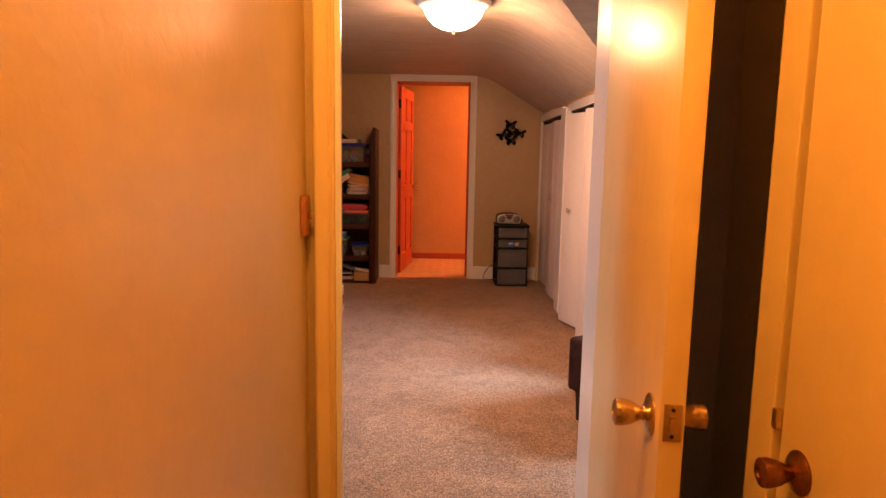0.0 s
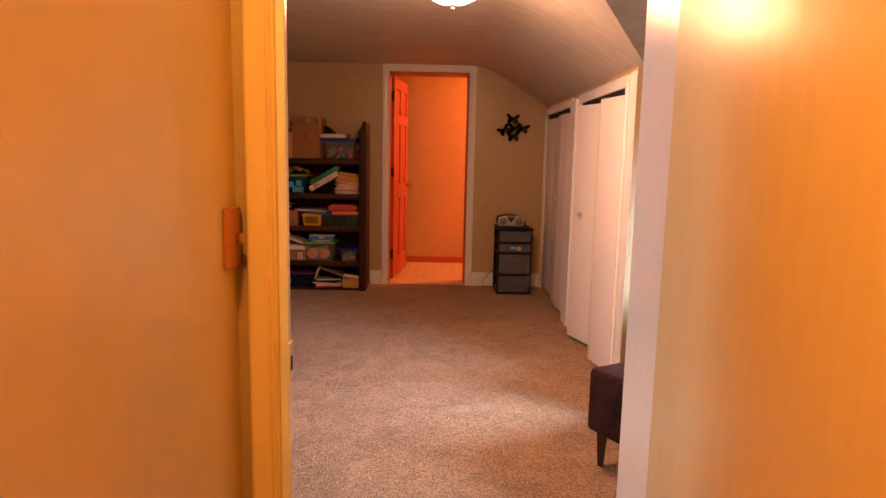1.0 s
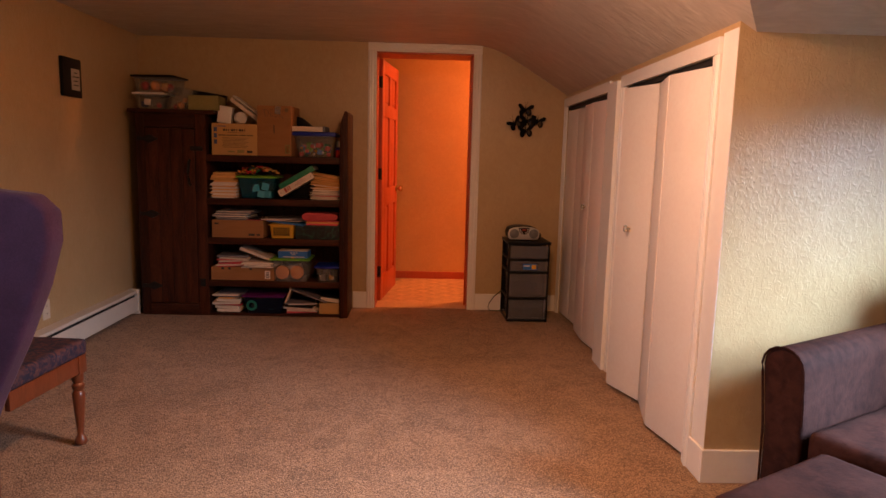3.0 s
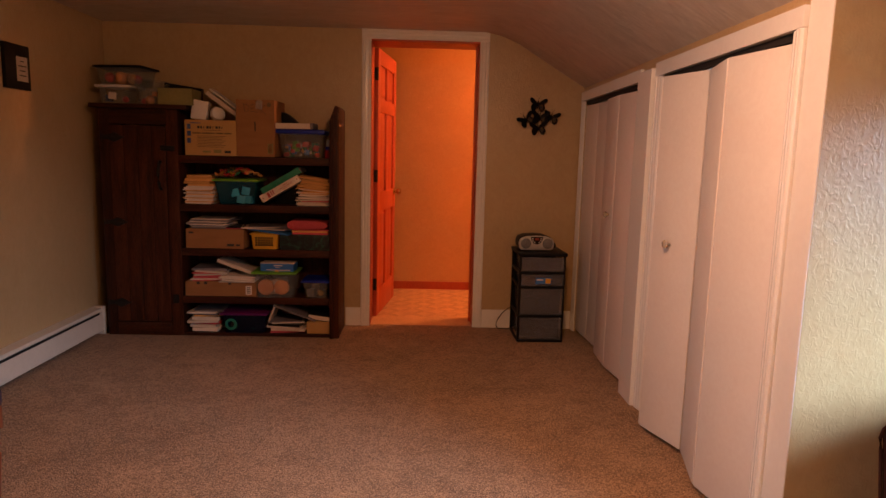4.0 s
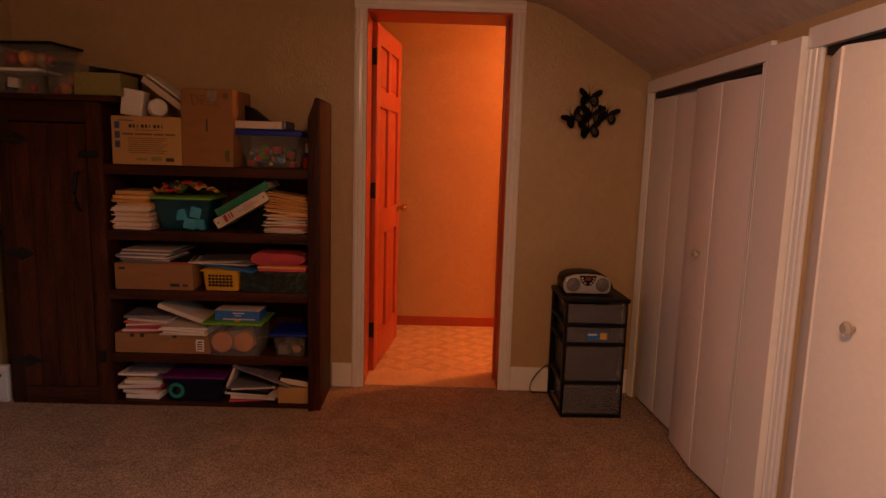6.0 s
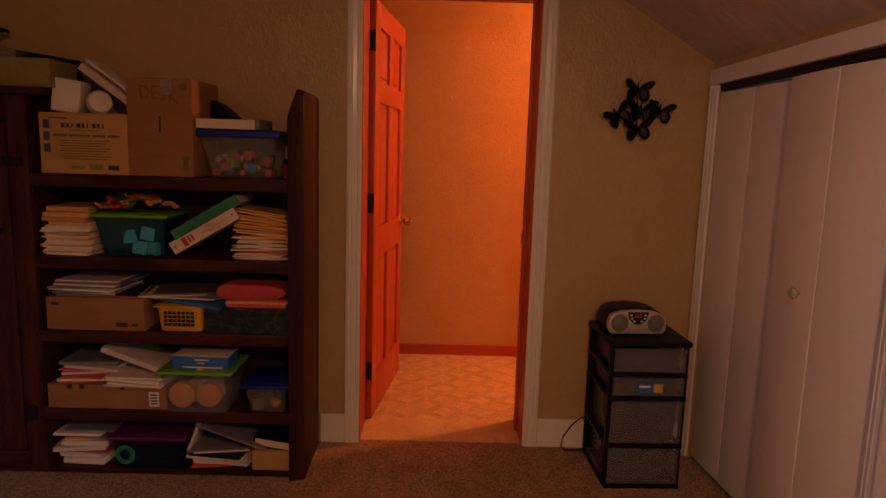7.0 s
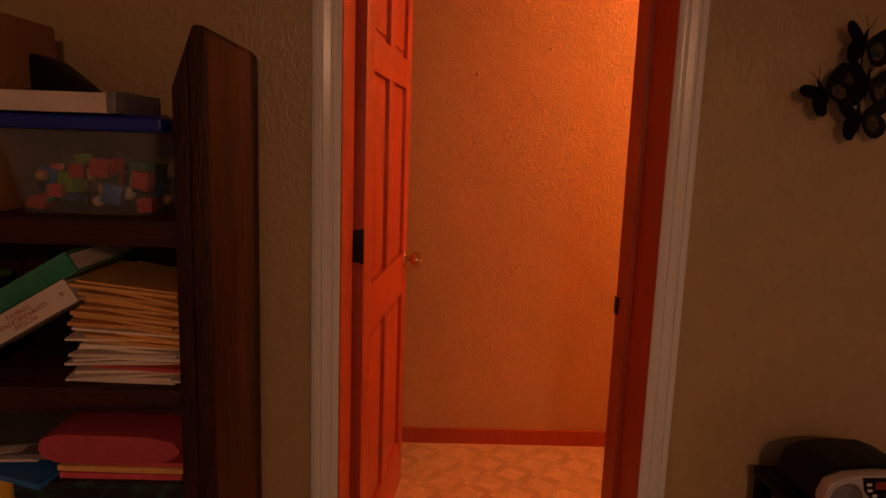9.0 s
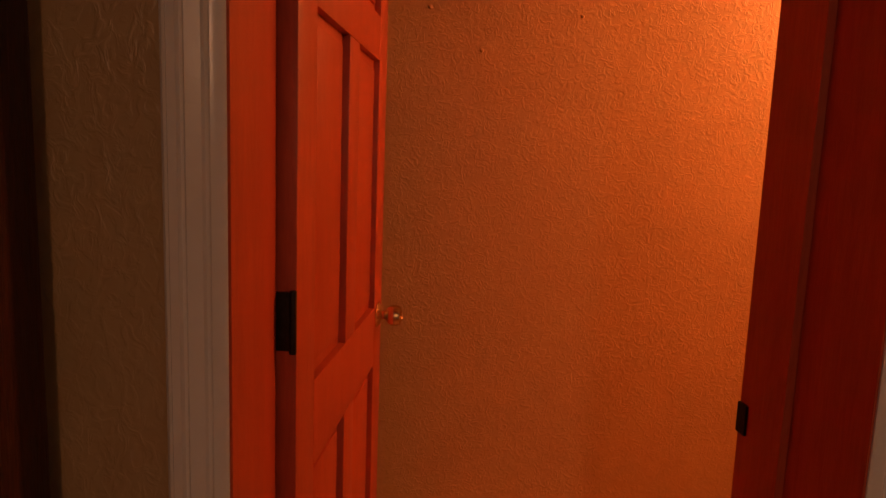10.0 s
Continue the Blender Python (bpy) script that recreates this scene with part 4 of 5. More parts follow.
# fourth shelf
Z = SHELF_Z[1] + 0.0005
b = carton("flat brown carton tray with a white barcode label", -1.378, -0.905, Z, 0.10, 0.25, CARD, FY + 0.003, 0, False)
bar(b, 0.165, 0.205, 0.015, 0.075, PAPER, "label")
for k in range(4):
    bar(b, 0.172, 0.198, 0.024 + 0.012 * k, 0.030 + 0.012 * k, INK, "printed_bar", -0.0012)
for x in (-0.16, -0.11, 0.05):
    bar(b, x, x + 0.02, 0.082, 0.1, INK, "hand_slot")
stack("pink and white folders under a grey pad", -1.355, -1.125, Z + 0.1005, [0.008, 0.01, 0.008, 0.012, 0.01, 0.008, 0.012, 0.016], [PAPER_PINK, PAPER, PAPER_PINK, PAPER_PINK, PAPER, PAPER_PINK, PAPER, GREY_BOOK], seed=21, jitter=0.024, turn=10, curl=3)
stack("curled white notebooks lying on a flat carton", -1.14, -0.915, Z + 0.1005, [0.008, 0.009, 0.009, 0.008, 0.009], [PAPER] * 5, y=FY - 0.03, seed=22, jitter=0.012, turn=8, curl=3)
binder("cream binder lying slanted over notebooks", (-1.17, FY + 0.02, Z + 0.232), 0.245, 0.022, -20, BINDER_WHITE, 0.2)
tub("clear plastic tub with two orange discs under a green lid", -0.925, -0.625, Z, 0.178, CLEAR, GREEN_LID, 0.25, y=FY + 0.085, fill=[("disc", ORANGE_SNACK, -0.062, -0.075, 0.068, 0.052), ("disc", ORANGE_SNACK, 0.045, -0.075, 0.07, 0.05), ("cube", PAPER, 0.0, 0.03, 0.06, 0.05)], taper=0.84)
b = carton("blue and white wipes carton on a green lid", -0.865, -0.645, Z + 0.1805, 0.052, 0.13, BLUE_CARTON, FY - 0.02, -2, False, "wipes_box")
part("top_sheet", rounded(block(-0.112, 0.112, 0.003, 0.127, 0.052, 0.056), 0.002), PAPER, b)
bar(b, -0.02, 0.035, 0.038, 0.043, PAPER); bar(b, -0.07, 0.09, 0.008, 0.013, PAPER); bar(b, -0.012, 0.012, -0.002, 0.010, MANILA); bar(b, -0.01, 0.02, 0.026, 0.03, PAPER)
tub("small clear plastic tub under a dark blue lid", -0.595, -0.405, Z, 0.122, CLEAR, BLUE_LID, 0.24, y=FY + 0.10, fill=[("cube", GREY_BOOK, -0.03, -0.06, 0.03, 0.025), ("ball", CARD_PALE, 0.03, -0.06, 0.028, 0.022), ("cube", GREY_BOOK, 0.0, 0.0, 0.05, 0.03)], taper=0.82)

# bottom shelf
Z = SHELF_Z[0] + 0.0005
stack("stack of thick books and paper pads", -1.365, -1.16, Z, [0.026, 0.022, 0.012, 0.02, 0.022, 0.012, 0.012, 0.01, 0.008], [PAPER, PAPER, PAPER_PINK, PAPER, PAPER, MANILA, GREY_BOOK, PAPER, GREY_BOOK], seed=31, jitter=0.024, turn=8, curl=2)
ptub = tub("dark navy plastic tub with a green ring under a purple lid", -1.15, -0.83, Z, 0.140, NAVY_CLEAR, PURPLE_LID, 0.25, y=FY + 0.115, fill= [("disc", GREEN_BINDER, -0.07, -0.082, 0.06, 0.04), ("disc", BLACK, -0.07, -0.094, 0.06, 0.02), ("disc", GREEN_BINDER, 0.06, -0.08, 0.062, 0.044), ("cube", BLACK_PLASTIC, 0.0, 0.02, 0.07, 0.05)], taper=0.86)
bm = bmesh.new()
RING = 28
rows = [[bm.verts.new((-0.085 + (0.031 + 0.0095 * math.cos(q)) * math.cos(a), -0.119 + 0.0055 * math.sin(q), 0.062 + (0.031 + 0.0095 * math.cos(q)) * math.sin(a))) for q in [2 * math.pi * j / 8 for j in range(8)]] for a in [2 * math.pi * k / RING for k in range(RING)]]
for k in range(RING):
    for j in range(8):
        bm.faces.new((rows[k][j], rows[k][(j + 1) % 8], rows[(k + 1) % RING][(j + 1) % 8], rows[(k + 1) % RING][j]))
bmesh.ops.recalc_face_normals(bm, faces=bm.faces)
part("ring_handle", bm, TEAL_GREEN, ptub, "teal green plastic ring")
stack("white papers and open notebooks", -0.83, -0.585, Z, [0.01, 0.009, 0.012, 0.016, 0.02, 0.008, 0.006], [PAPER_PINK, PAPER, PAPER, PAPER, BLACK_PLASTIC, PAPER, GREY_BOOK], seed=35, jitter=0.02, turn=10)
binder("open grey binder standing over papers", (-0.79, FY + 0.0, Z + 0.19), 0.30, 0.010, -20, GREY_BOOK, 0.22)
binder("white binder edge sloping on papers", (-0.815, FY + 0.005, Z + 0.083), 0.12, 0.012, 68, BINDER_WHITE, 0.2)
carton("small tan wooden box", -0.56, -0.40, Z, 0.085, 0.2, CARD_PALE, FY + 0.01, 0, False, "wooden_box")
bk = thing("black_album", "thick black album with white pages lying askew", "album", m=pose(along(-0.48), FY + 0.02, Z + 0.088, 0, 7, -3))
part("page_block", block(-0.075, 0.07, 0.003, 0.19, 0.006, 0.034), PAPER, bk)
part("cover", rounded(block(-0.08, 0.075, 0, 0.2, 0, 0.006), 0.002), BLACK_PLASTIC, bk)
part("cover", rounded(block(-0.08, 0.075, 0.004, 0.2, 0.034, 0.042), 0.002), BLACK_PLASTIC, bk)
part("spine", rounded(block(-0.084, -0.074, 0, 0.2, 0, 0.042), 0.002), BLACK_PLASTIC, bk)

# ---- drawer tower and radio ----
dt = thing("drawer_tower", "black plastic drawer tower with four smoky clear drawers", "drawers", m=pose(1.042, 6.64, 0, 0, 0, 1.5))
W2, DD, DHH = 0.158, 0.325, 0.615
part("top_board", rounded(block(-W2 - 0.008, W2 + 0.008, -0.008, DD, DHH - 0.022, DHH), 0.006, 3), BLACK_PLASTIC, dt)
for sx in (-1, 1):
    for y0 in (0.0, DD - 0.022):
        part("corner_post", rounded(block(min(sx * W2, sx * (W2 - 0.016)), max(sx * W2, sx * (W2 - 0.016)), y0, y0 + 0.022, 0, DHH - 0.022), 0.004), BLACK_PLASTIC, dt)
BANDS = ((0.019, 0.171), (0.193, 0.371), (0.393, 0.469), (0.491, 0.586))
for z in (0.0, 0.174, 0.374, 0.472):
    part("rail", rounded(block(-W2 + 0.004, W2 - 0.004, -0.014, 0.016, z, z + 0.016), 0.003), BLACK_PLASTIC, dt)
    for sx in (-1, 1):
        part("side_rail", rounded(block(min(sx * W2, sx * (W2 - 0.014)), max(sx * W2, sx * (W2 - 0.014)), 0.022, DD - 0.022, z, z + 0.014), 0.003), BLACK_PLASTIC, dt)
part("back_panel", block(-W2 + 0.016, W2 - 0.016, DD - 0.012, DD - 0.004, 0.02, DHH - 0.03), BLACK_PLASTIC, dt)
for k, (z0, z1) in enumerate(BANDS):
    dw = part("drawer", moved(shell(2 * W2 - 0.05, DD - 0.05, 2 * W2 - 0.036, DD - 0.036, z1 - z0 - 0.004), pose(0, DD / 2 - 0.004, z0)), SMOKE, dt, "smoky clear plastic drawer")
    part("drawer_front", rounded(block(-W2 + 0.014, W2 - 0.014, -0.010, -0.004, z0, z1), 0.003), SMOKE, dw)
    part("handle", rounded(block(-W2 + 0.014, W2 - 0.014, -0.020, -0.008, z1 - 0.014, z1 - 0.002), 0.004), SMOKE, dw)
    part("stored_things", rounded(block(-W2 + 0.05, W2 - 0.06 - 0.02 * k, 0.04, DD - 0.08, z0 + 0.006, z0 + (z1 - z0) * (0.55 + 0.08 * (k % 2))), 0.01), BLACK_PLASTIC, dw)
lb = part("sticker", block(-0.045, 0.06, -0.0125, -0.0104, 0.405, 0.448), BLUE_CARTON, dt, "blue and yellow sticker", smooth=False)
part("sticker_patch", block(0.02, 0.055, -0.0135, -0.0127, 0.410, 0.443), YELLOW, lb, smooth=False)
part("sticker_mark", block(-0.04, 0.005, -0.0135, -0.0127, 0.430, 0.438), PAPER, lb, smooth=False)

rad = thing("radio", "small silver portable radio with round speakers on a drawer tower", "radio", m=pose(1.008, 6.72, DHH + 0.001, 0, 0, 3))
outline = [(-0.118, 0.02), (-0.105, 0.006), (0.105, 0.006), (0.118, 0.02), (0.122, 0.055), (0.110, 0.085), (0.07, 0.10), (0.0, 0.105), (-0.07, 0.10), (-0.110, 0.085), (-0.122, 0.055)]
part("case", rounded(prism(outline, 0, 0.03, "y"), 0.006), SILVER, rad)
part("back_case", rounded(prism([(x * 0.97, z + 0.004) for x, z in outline], 0.03, 0.17, "y"), 0.012, 3), BLACK_PLASTIC, rad)
for sx in (-0.075, 0.075):
    sp = part("speaker", lathe([(0.037, 0), (0.037, 0.003), (0.034, 0.006), (0.031, 0.004), (0.015, 0.008), (0.002, 0.009)], 24, m=pose(sx, 0.0005, 0.052, 90, 0, 0)), MESH_GREY, rad)
    part("ring", lathe([(0.036, 0.0), (0.040, 0.001), (0.040, 0.003), (0.036, 0.004)], 24, m=pose(sx, 0.0005, 0.052, 90, 0, 0)), SILVER, sp)
pan = part("control_panel", prism([(-0.043, 0.098), (0.043, 0.098), (0.036, 0.068), (0.018, 0.05), (0.0, 0.046), (-0.018, 0.05), (-0.036, 0.068)], -0.003, 0.002, "y"), BLACK_PLASTIC, rad)
part("display", block(-0.015, 0.015, -0.0045, -0.003, 0.074, 0.09), LCD, pan, smooth=False)
for x, z in ((-0.030, 0.085), (-0.027, 0.072), (-0.015, 0.060), (0.015, 0.060), (0.027, 0.072), (0.030, 0.085)):
    part("button", rounded(block(x - 0.005, x + 0.005, -0.006, -0.003, z - 0.003, z + 0.003), 0.001), WHITE_PLASTIC, pan)
part("carry_handle", tube([(0.118, 0.05, 0.05), (0.136, 0.05, 0.045), (0.142, 0.06, 0.03), (0.134, 0.07, 0.012), (0.12, 0.08, 0.008)], 0.008), BLACK_PLASTIC, rad)

cord = thing("power_cord", "thin black power cord looping over the baseboard", "cord")
part("wire", tube([(0.90, 6.955, 0.17), (0.86, 6.965, 0.155), (0.82, 6.96, 0.12), (0.785, 6.955, 0.07), (0.775, 6.95, 0.03), (0.79, 6.945, 0.008), (0.84, 6.95, 0.006), (0.90, 6.95, 0.006)], 0.003), BLACK_PLASTIC, cord)

# ---- butterflies ----
def wing(r, sx, s, lift):
    bm = bmesh.new()
    cent = bm.verts.new((0, -0.004, 0))
    pts = [(0.05, 0.10), (0.20, 0.34), (0.45, 0.56), (0.72, 0.74), (0.96, 0.80), (1.12, 0.72), (1.16, 0.54), (1.06, 0.34), (0.86, 0.16), (0.72, 0.04), (0.86, -0.14), (0.92, -0.42), (0.84, -0.70), (0.64, -0.88), (0.40, -0.86), (0.20, -0.62), (0.06, -0.2)]
    ring = [bm.verts.new((sx * x * s, -0.006 - lift * x * s, z * s)) for x, z in pts]
    for k in range(len(ring)):
        bm.faces.new((cent, ring[k], ring[(k + 1) % len(ring)]))
    bmesh.ops.recalc_face_normals(bm, faces=bm.faces)
    geo = bmesh.ops.extrude_face_region(bm, geom=list(bm.faces))
    bmesh.ops.translate(bm, vec=(0, 0.0018, 0), verts=[v for v in geo["geom"] if isinstance(v, bmesh.types.BMVert)])
    return bm


wallart = thing("butterfly_wall_art", "cluster of five dark metallic butterflies hung on the tan wall", "wall decoration", m=pose(1.028, 6.985, 1.522))
for x, z, s, turn in ((-0.012, 0.094, 0.054, 4), (-0.092, -0.012, 0.052, -32), (0.006, 0.008, 0.058, 3), (0.086, 0.008, 0.052, 10), (-0.004, -0.068, 0.054, -6)):
    place = pose(x, -0.012, z, 0, turn, 0)
    body = part("butterfly", moved(lathe([(0.001, -0.6 * s), (0.004, -0.3 * s), (0.005, 0.2 * s), (0.003, 0.5 * s), (0.001, 0.6 * s)], 8), place), BUTTERFLY, wallart)
    for sx in (-1, 1):
        part("wing", moved(wing(1, sx, s, 0.35), place), BUTTERFLY, body)
        part("antenna", moved(tube([(0, -0.006, 0.5 * s), (sx * 0.1 * s, -0.008, 0.8 * s), (sx * 0.25 * s, -0.008, 1.1 * s)], 0.0008, 5), place), BUTTERFLY, body)
    bm = prism([(0.14 * s, -0.10 * s), (0.34 * s, 0.16 * s), (0.62 * s, 0.18 * s), (0.76 * s, -0.14 * s), (0.80 * s, -0.44 * s), (0.66 * s, -0.70 * s), (0.44 * s, -0.72 * s), (0.24 * s, -0.46 * s)], 0, 0.0012, "y")
    part("wing_patch", moved(rounded(bm, 0.0005, 1), place @ pose(0.004, -0.0085, -0.004, 0, 0, -19.3) @ Matrix.Diagonal((0.78, 1, 0.78, 1))), GLINT, body, "gold and blue enamel patch")
part("wire_frame", tube([(-0.088, -0.004, -0.012), (0.0, -0.004, 0.0), (0.082, -0.004, 0.006)], 0.002, 6), IRON, wallart)
part("wire_frame", tube([(-0.012, -0.004, 0.09), (0.0, -0.004, 0.0), (-0.004, -0.004, -0.066)], 0.002, 6), IRON, wallart)

# ---- hall door ----
hd = thing("hall_door", "red stained six panel door standing open into the hall", "door", m=pose(-0.152, 7.245, 0.008, 0, 0, 82.6))
DW, DT = 0.745, 0.035
def panel_door(parent, w, h, t, mat):
    """Stiles, rails and raised panels of a six panel door, front face at local -y."""
    st, mid = 0.10, 0.09
    rails = ((0.0, 0.20), (0.80, 0.95), (1.55, 1.65), (h - 0.11, h))
    for x0, x1 in ((0, st), (w - st, w)):
        part("stile", rounded(block(x0, x1, -t, 0, 0, h), 0.003), mat, parent)
    for z0, z1 in rails:
        part("rail", rounded(block(st, w - st, -t, 0, z0, z1), 0.003), mat, parent)
    pw = (w - 2 * st - mid) / 2
    for (a, z0), (z1, b) in zip([(r[0], r[1]) for r in rails], [(r[0], r[1]) for r in rails[1:]]):
        part("mullion", rounded(block(w / 2 - mid / 2, w / 2 + mid / 2, -t, 0, z0, z1), 0.003), mat, parent)
        for x0 in (st, st + pw + mid):
            p = part("raised_panel", rounded(block(x0 + 0.022, x0 + pw - 0.022, -t + 0.008, -0.008, z0 + 0.022, z1 - 0.022), 0.006, 2), mat, parent)
            part("panel_field", block(x0, x0 + pw, -t + 0.015, -0.015, z0, z1), mat, p)
panel_door(hd, DW, 2.005, DT, RED_WOOD)
knob(hd, (DW - 0.06, -DT, 0.925), (0, -1, 0), shape=ROUND)
for z in (0.25, 1.075, 1.82):
    hg = part("hinge", rounded(block(-0.004, 0.001, -DT + 0.002, -0.004, z - 0.045, z + 0.045), 0.001), IRON, hd, "dark steel butt hinge")
    part("pin", lathe([(0.005, -0.048), (0.0055, -0.045), (0.0055, 0.045), (0.005, 0.048)], 10, m=pose(-0.006, 0.004 - DT, z)), IRON, hg)
structure("trim_strike_plate", rounded(block(DX1 - 0.0075, DX1 - 0.0025, 7.262, 7.2885, 0.905, 0.955), 0.001), IRON, "dark strike plate in the red jamb", "strike plate")
nails = thing("picture_nail", "small bare nail in the hall wall", "nail", "picture nails", pose(0.558, 8.33, 1.783))
part("shank", lathe([(0.007, 0), (0.005, 0.003), (0.0025, 0.004), (0.0025, 0.012), (0.0035, 0.013)], 8, m=pose(0, 0, 0, 90, 0, 0)), HALL_TAN, nails)
copy_thing(nails, pose(0.092, 8.33, 1.788))
copy_thing(nails, pose(0.253, 8.33, 1.668))

# ---- left wall ----
ht = thing("baseboard_heater", "cream enamel baseboard heater along the wall", "heater")
part("back_plate", block(LEFT, LEFT + 0.012, 2.4, 6.70, 0.02, 0.185), HEATER, ht)
bm = prism([(LEFT + 0.062, 0.03), (LEFT + 0.074, 0.03), (LEFT + 0.074, 0.125), (LEFT + 0.066, 0.14), (LEFT + 0.062, 0.138)], 2.4, 6.685, "y")
part("front_cover", bm, HEATER, ht)
bm = prism([(LEFT + 0.012, 0.185), (LEFT + 0.012, 0.175), (LEFT + 0.06, 0.165), (LEFT + 0.07, 0.158), (LEFT + 0.074, 0.164), (LEFT + 0.064, 0.178)], 2.4, 6.685, "y")
part("top_hood", bm, HEATER, ht)
part("dark_slot", block(LEFT + 0.013, LEFT + 0.05, 2.41, 6.68, 0.03, 0.15), BLACK, ht)
part("end_cap", rounded(block(LEFT + 0.001, LEFT + 0.078, 6.66, 6.70, 0.0, 0.188), 0.004), HEATER, ht)
pl = thing("wall_plaque", "black framed plaque with a pale certificate on the wall", "plaque", m=pose(LEFT, 5.995, 1.665))
part("frame", rounded(block(0, 0.022, -0.108, 0.108, -0.118, 0.118), 0.004), BLACK_PLASTIC, pl)
cert = part("certificate", block(0.022, 0.0235, -0.015, 0.082, -0.075, 0.055), PALE_PRINT, pl, smooth=False)
for k, wdt in enumerate((0.03, 0.07, 0.05, 0.06)):
    part("printed_bar", block(0.0235, 0.0243, 0.035 - wdt / 2, 0.035 + wdt / 2, 0.028 - 0.025 * k, 0.034 - 0.025 * k), INK, cert, smooth=False)
ot = thing("wall_outlet", "ivory duplex wall outlet above the heater", "outlet", m=pose(LEFT, 5.60, 0.285))
part("plate", rounded(block(0, 0.006, -0.036, 0.036, -0.058, 0.058), 0.003), IVORY, ot)
for z in (-0.022, 0.022):
    s = part("socket", lathe([(0.017, 0), (0.017, 0.002), (0.015, 0.003)], 16, m=pose(0.006, 0, z, 0, 90, 0)), IVORY, ot)
    for y in (-0.006, 0.006):
        part("slot", block(0.0085, 0.0095, y - 0.001, y + 0.001, z - 0.004, z + 0.005), BLACK, s, smooth=False)

# ---- purple chair ----
ch = thing("side_chair", "tall purple upholstered chair with a floral seat and turned legs", "chair", m=pose(-1.43, 4.22, 0, 0, 0, -4))
half = [(0.19, 0.22), (0.27, 0.40), (0.36, 0.58), (0.445, 0.78), (0.49, 0.93), (0.49, 1.03), (0.43, 1.085), (0.26, 1.10)]
bm = prism(half + [(-x, z) for x, z in reversed(half)], -0.30, -0.21, "y")
part("backrest", rounded(bm, 0.022, 3), PURPLE, ch, "purple upholstered backrest")
bm = rounded(block(-0.26, 0.26, -0.21, 0.26, 0.385, 0.455), 0.028, 4)
part("seat", bm, FLORAL, ch, "dark blue floral seat cushion")
part("apron", rounded(block(-0.25, 0.25, 0.222, 0.244, 0.315, 0.388), 0.005), CHERRY, ch)
for sx in (-1, 1):
    part("apron", rounded(block(min(sx * 0.25, sx * 0.228), max(sx * 0.25, sx * 0.228), -0.20, 0.222, 0.315, 0.388), 0.005), CHERRY, ch)
    part("leg", lathe([(0.012, 0), (0.022, 0.004), (0.026, 0.016), (0.02, 0.032), (0.013, 0.045), (0.013, 0.06), (0.018, 0.12), (0.024, 0.20), (0.026, 0.225), (0.018, 0.238), (0.024, 0.25), (0.026, 0.262), (0.018, 0.272), (0.024, 0.285), (0.024, 0.315)], 18, m=pose(sx * 0.228, 0.226, 0)), CHERRY, ch, "turned cherry wood leg")
    part("leg_block", rounded(block(sx * 0.228 - 0.026, sx * 0.228 + 0.026, 0.20, 0.252, 0.312, 0.39), 0.004), CHERRY, ch)
    part("back_leg", rounded(prism([(-0.27, 0), (-0.235, 0), (-0.21, 0.39), (-0.25, 0.39)], sx * 0.2 - 0.02, sx * 0.2 + 0.02, "x"), 0.004), CHERRY, ch)

# ---- velvet armchair and ottoman in the dormer ----
FACE = -60.0
ott = thing("ottoman", "square plum brown velvet ottoman on dark tapered legs", "ottoman", m=pose(1.315, 3.20, 0, 0, 0, FACE))
part("cushion", rounded(block(-0.26, 0.26, -0.26, 0.26, 0.15, 0.42), 0.035, 4), VELVET, ott)
BROWN_LEG = material("espresso_leg", (0.02, 0.009, 0.006), (0.035, 0.016, 0.01), 0.35)
for sx in (-1, 1):
    for sy in (-1, 1):
        bm = lathe([(0.016, 0), (0.017, 0.004), (0.030, 0.15), (0.030, 0.16)], 4, m=pose(sx * 0.21, sy * 0.21, 0))
        part("leg", bm, BROWN_LEG, ott, smooth=False)
arm = thing("armchair", "plum brown velvet armchair with flared arms in the dormer", "armchair", m=pose(1.845, 3.565, 0, 0, 0, FACE))
part("base", rounded(block(-0.30, 0.30, -0.30, 0.34, 0.12, 0.30), 0.02, 3), VELVET, arm)
part("seat_cushion", rounded(block(-0.285, 0.285, -0.34, 0.26, 0.302, 0.44), 0.045, 4), VELVET, arm)
part("back_cushion", moved(rounded(block(-0.30, 0.30, -0.07, 0.08, 0, 0.48), 0.05, 4), pose(0, 0.32, 0.40, -10, 0, 0)), VELVET, arm)
for sx in (-1, 1):
    prof = [(0.30, 0.12), (0.42, 0.12), (0.424, 0.40)] + [(0.378 + 0.068 * math.cos(a), 0.606 + 0.068 * math.sin(a)) for a in [radians(-20 + 22 * k) for k in range(10)]] + [(0.302, 0.50), (0.30, 0.44)]
    bm = prism([(sx * x, z) for x, z in prof], -0.33, 0.36, "y")
    a = part("arm", rounded(bm, 0.016, 3), VELVET, arm)
    loop = [(sx * x, -0.332, z) for x, z in prof]
    part("piping", tube(loop, 0.004, 6), VELVET, a)
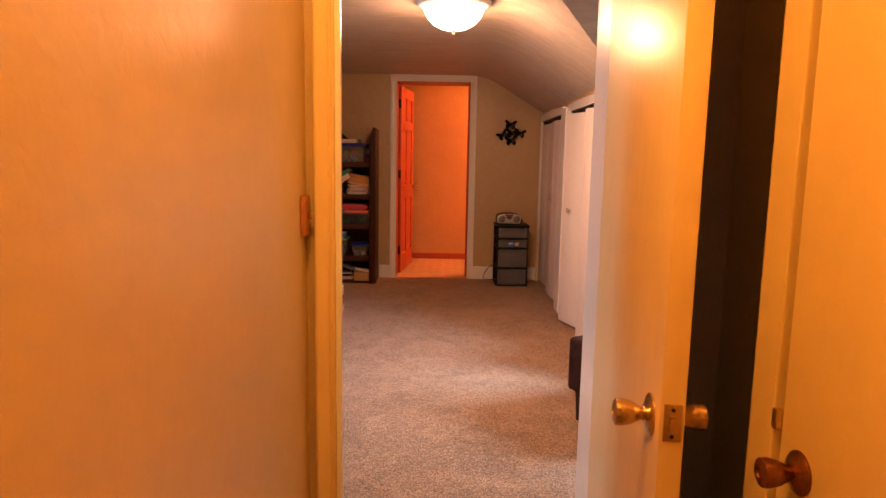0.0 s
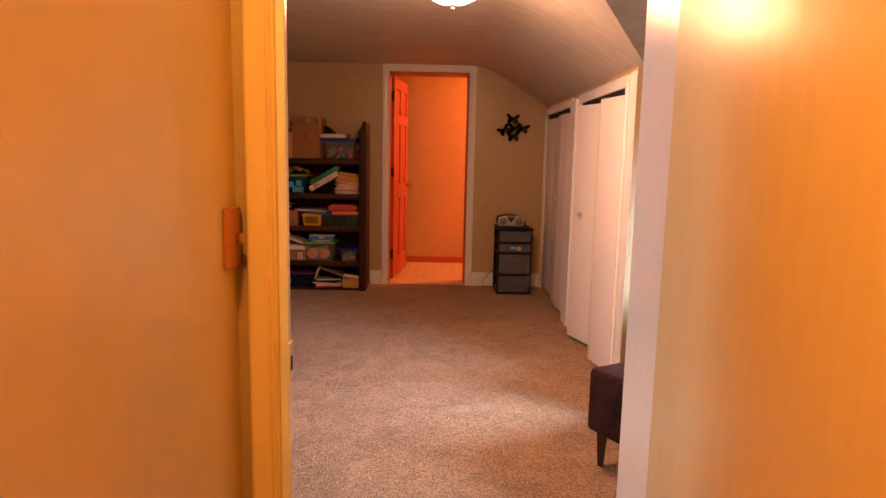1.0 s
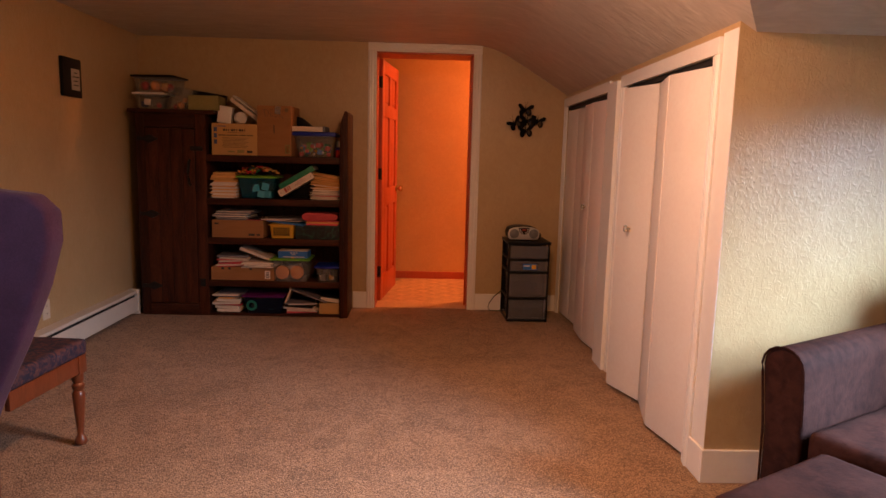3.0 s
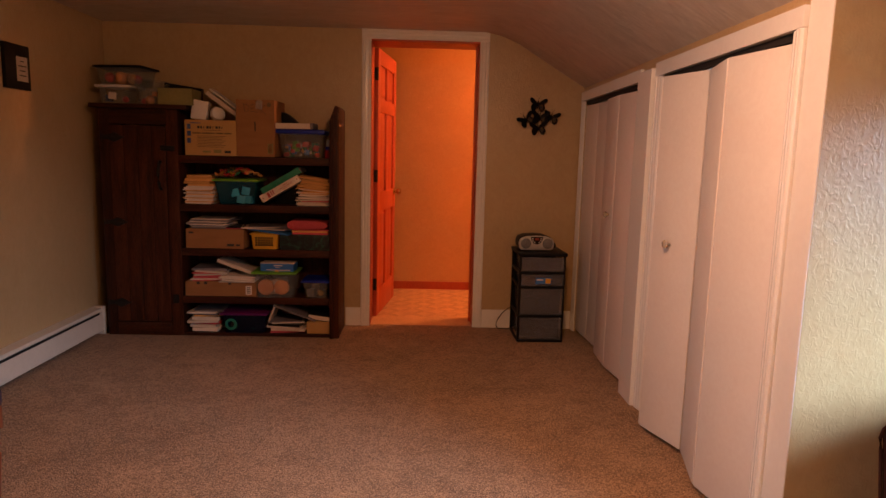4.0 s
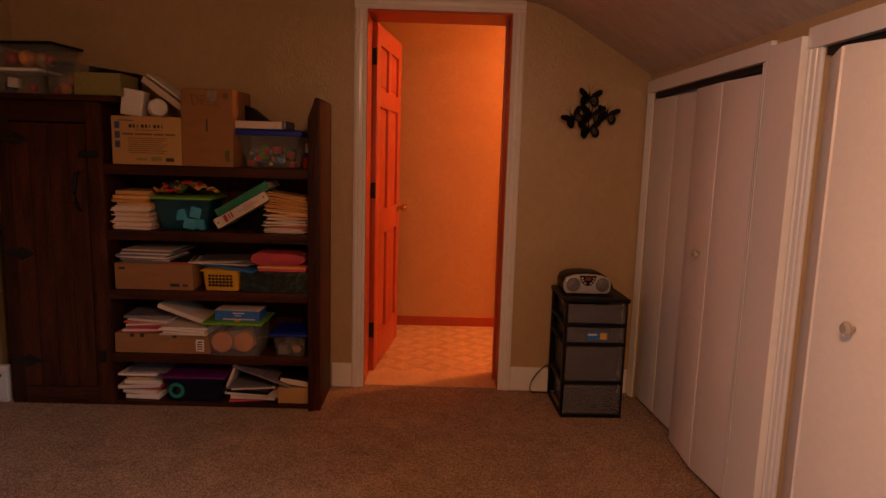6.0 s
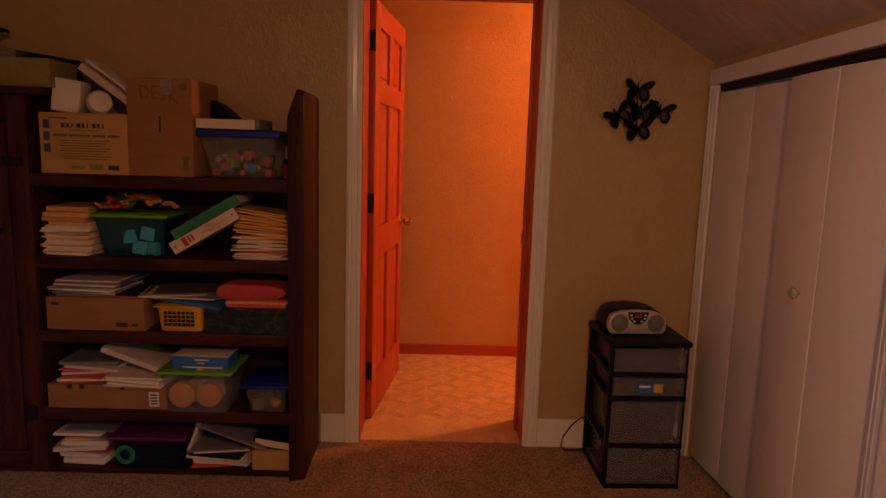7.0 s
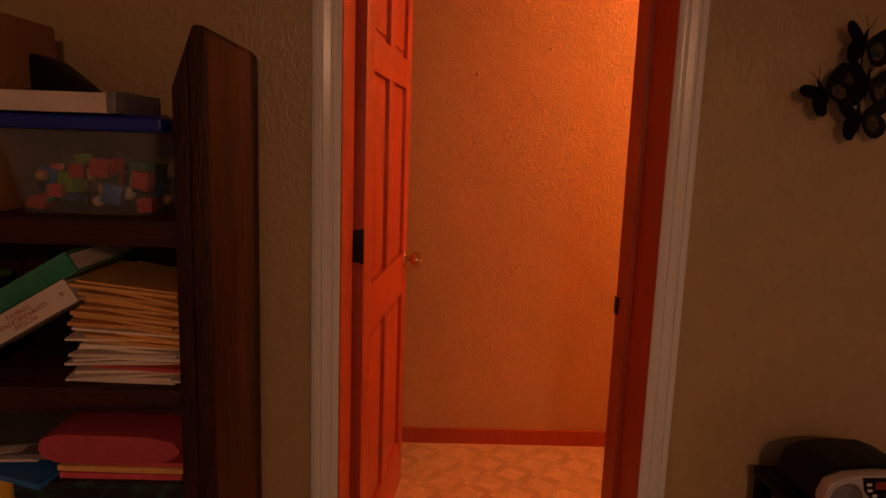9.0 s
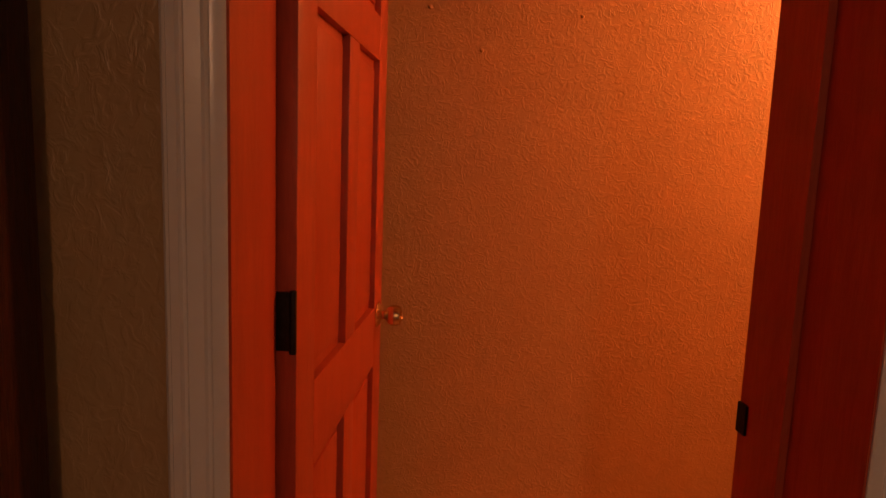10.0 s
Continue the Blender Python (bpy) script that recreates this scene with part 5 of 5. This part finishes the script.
for sx in (-1, 1):
    for y in (-0.28, 0.30):
        part("leg", lathe([(0.016, 0), (0.017, 0.004), (0.028, 0.12), (0.028, 0.125)], 4, m=pose(sx * 0.33, y, 0)), BROWN_LEG, arm, smooth=False)

# ---- plant in the dormer corner ----
st = thing("plant_stand", "small dark wooden plant stand in the dormer corner", "stand", m=pose(2.20, 3.98, 0))
part("top_board", lathe([(0.13, 0.60), (0.135, 0.605), (0.135, 0.62), (0.13, 0.625)], 24), CHERRY, st)
for k in range(3):
    part("leg", tube([(0.10 * math.cos(k * 2.1), 0.10 * math.sin(k * 2.1), 0.60), (0.12 * math.cos(k * 2.1), 0.12 * math.sin(k * 2.1), 0.0)], 0.012), CHERRY, st)
po = thing("potted_plant", "leafy green house plant in a terracotta pot", "plant", m=pose(2.20, 3.98, 0.6255))
part("pot", lathe([(0.065, 0), (0.085, 0.12), (0.095, 0.122), (0.095, 0.14), (0.08, 0.14), (0.075, 0.11)], 20), TERRACOTTA, po)
rnd = random.Random(4)
for k in range(26):
    a, r, h = rnd.uniform(0, 6.28), rnd.uniform(0.07, 0.22), rnd.uniform(0.18, 0.42)
    bm = bmesh.new()
    prof = [(0, 0.003), (0.25, 0.028), (0.5, 0.034), (0.8, 0.020), (1.0, 0.001)]
    rows = [[bm.verts.new((r * 0.2 + r * 0.9 * f, s * w, 0.12 + h * (f ** 0.7) - 0.10 * f * f + abs(s) * 0.006)) for s in (-1, 0, 1)] for f, w in prof]
    for p, q in zip(rows, rows[1:]):
        for j in range(2):
            bm.faces.new((p[j], p[j + 1], q[j + 1], q[j]))
    part("leaf", moved(bm, pose(0, 0, 0, 0, 0, math.degrees(a))), LEAF, po)

# ---- vinyl inlay of the hall floor ----
floor_hall = bpy.data.objects["floor_hall"]
tile_mesh = bpy.data.meshes.new("inlay")
bm = block(-0.052, 0.052, -0.020, 0.020, -0.002, 0.0008)
bm.to_mesh(tile_mesh)
bm.free()
tile_mesh.materials.append(VINYL_DARK)
for i in range(-9, 14):
    for j in range(12):
        o = new("inlay", tile_mesh)
        o.parent = floor_hall
        o.matrix_local = pose(0.2 + i * 0.098, 7.32 + j * 0.085, 0.003, 0, 0, 45 if (i + j) % 2 else -45)
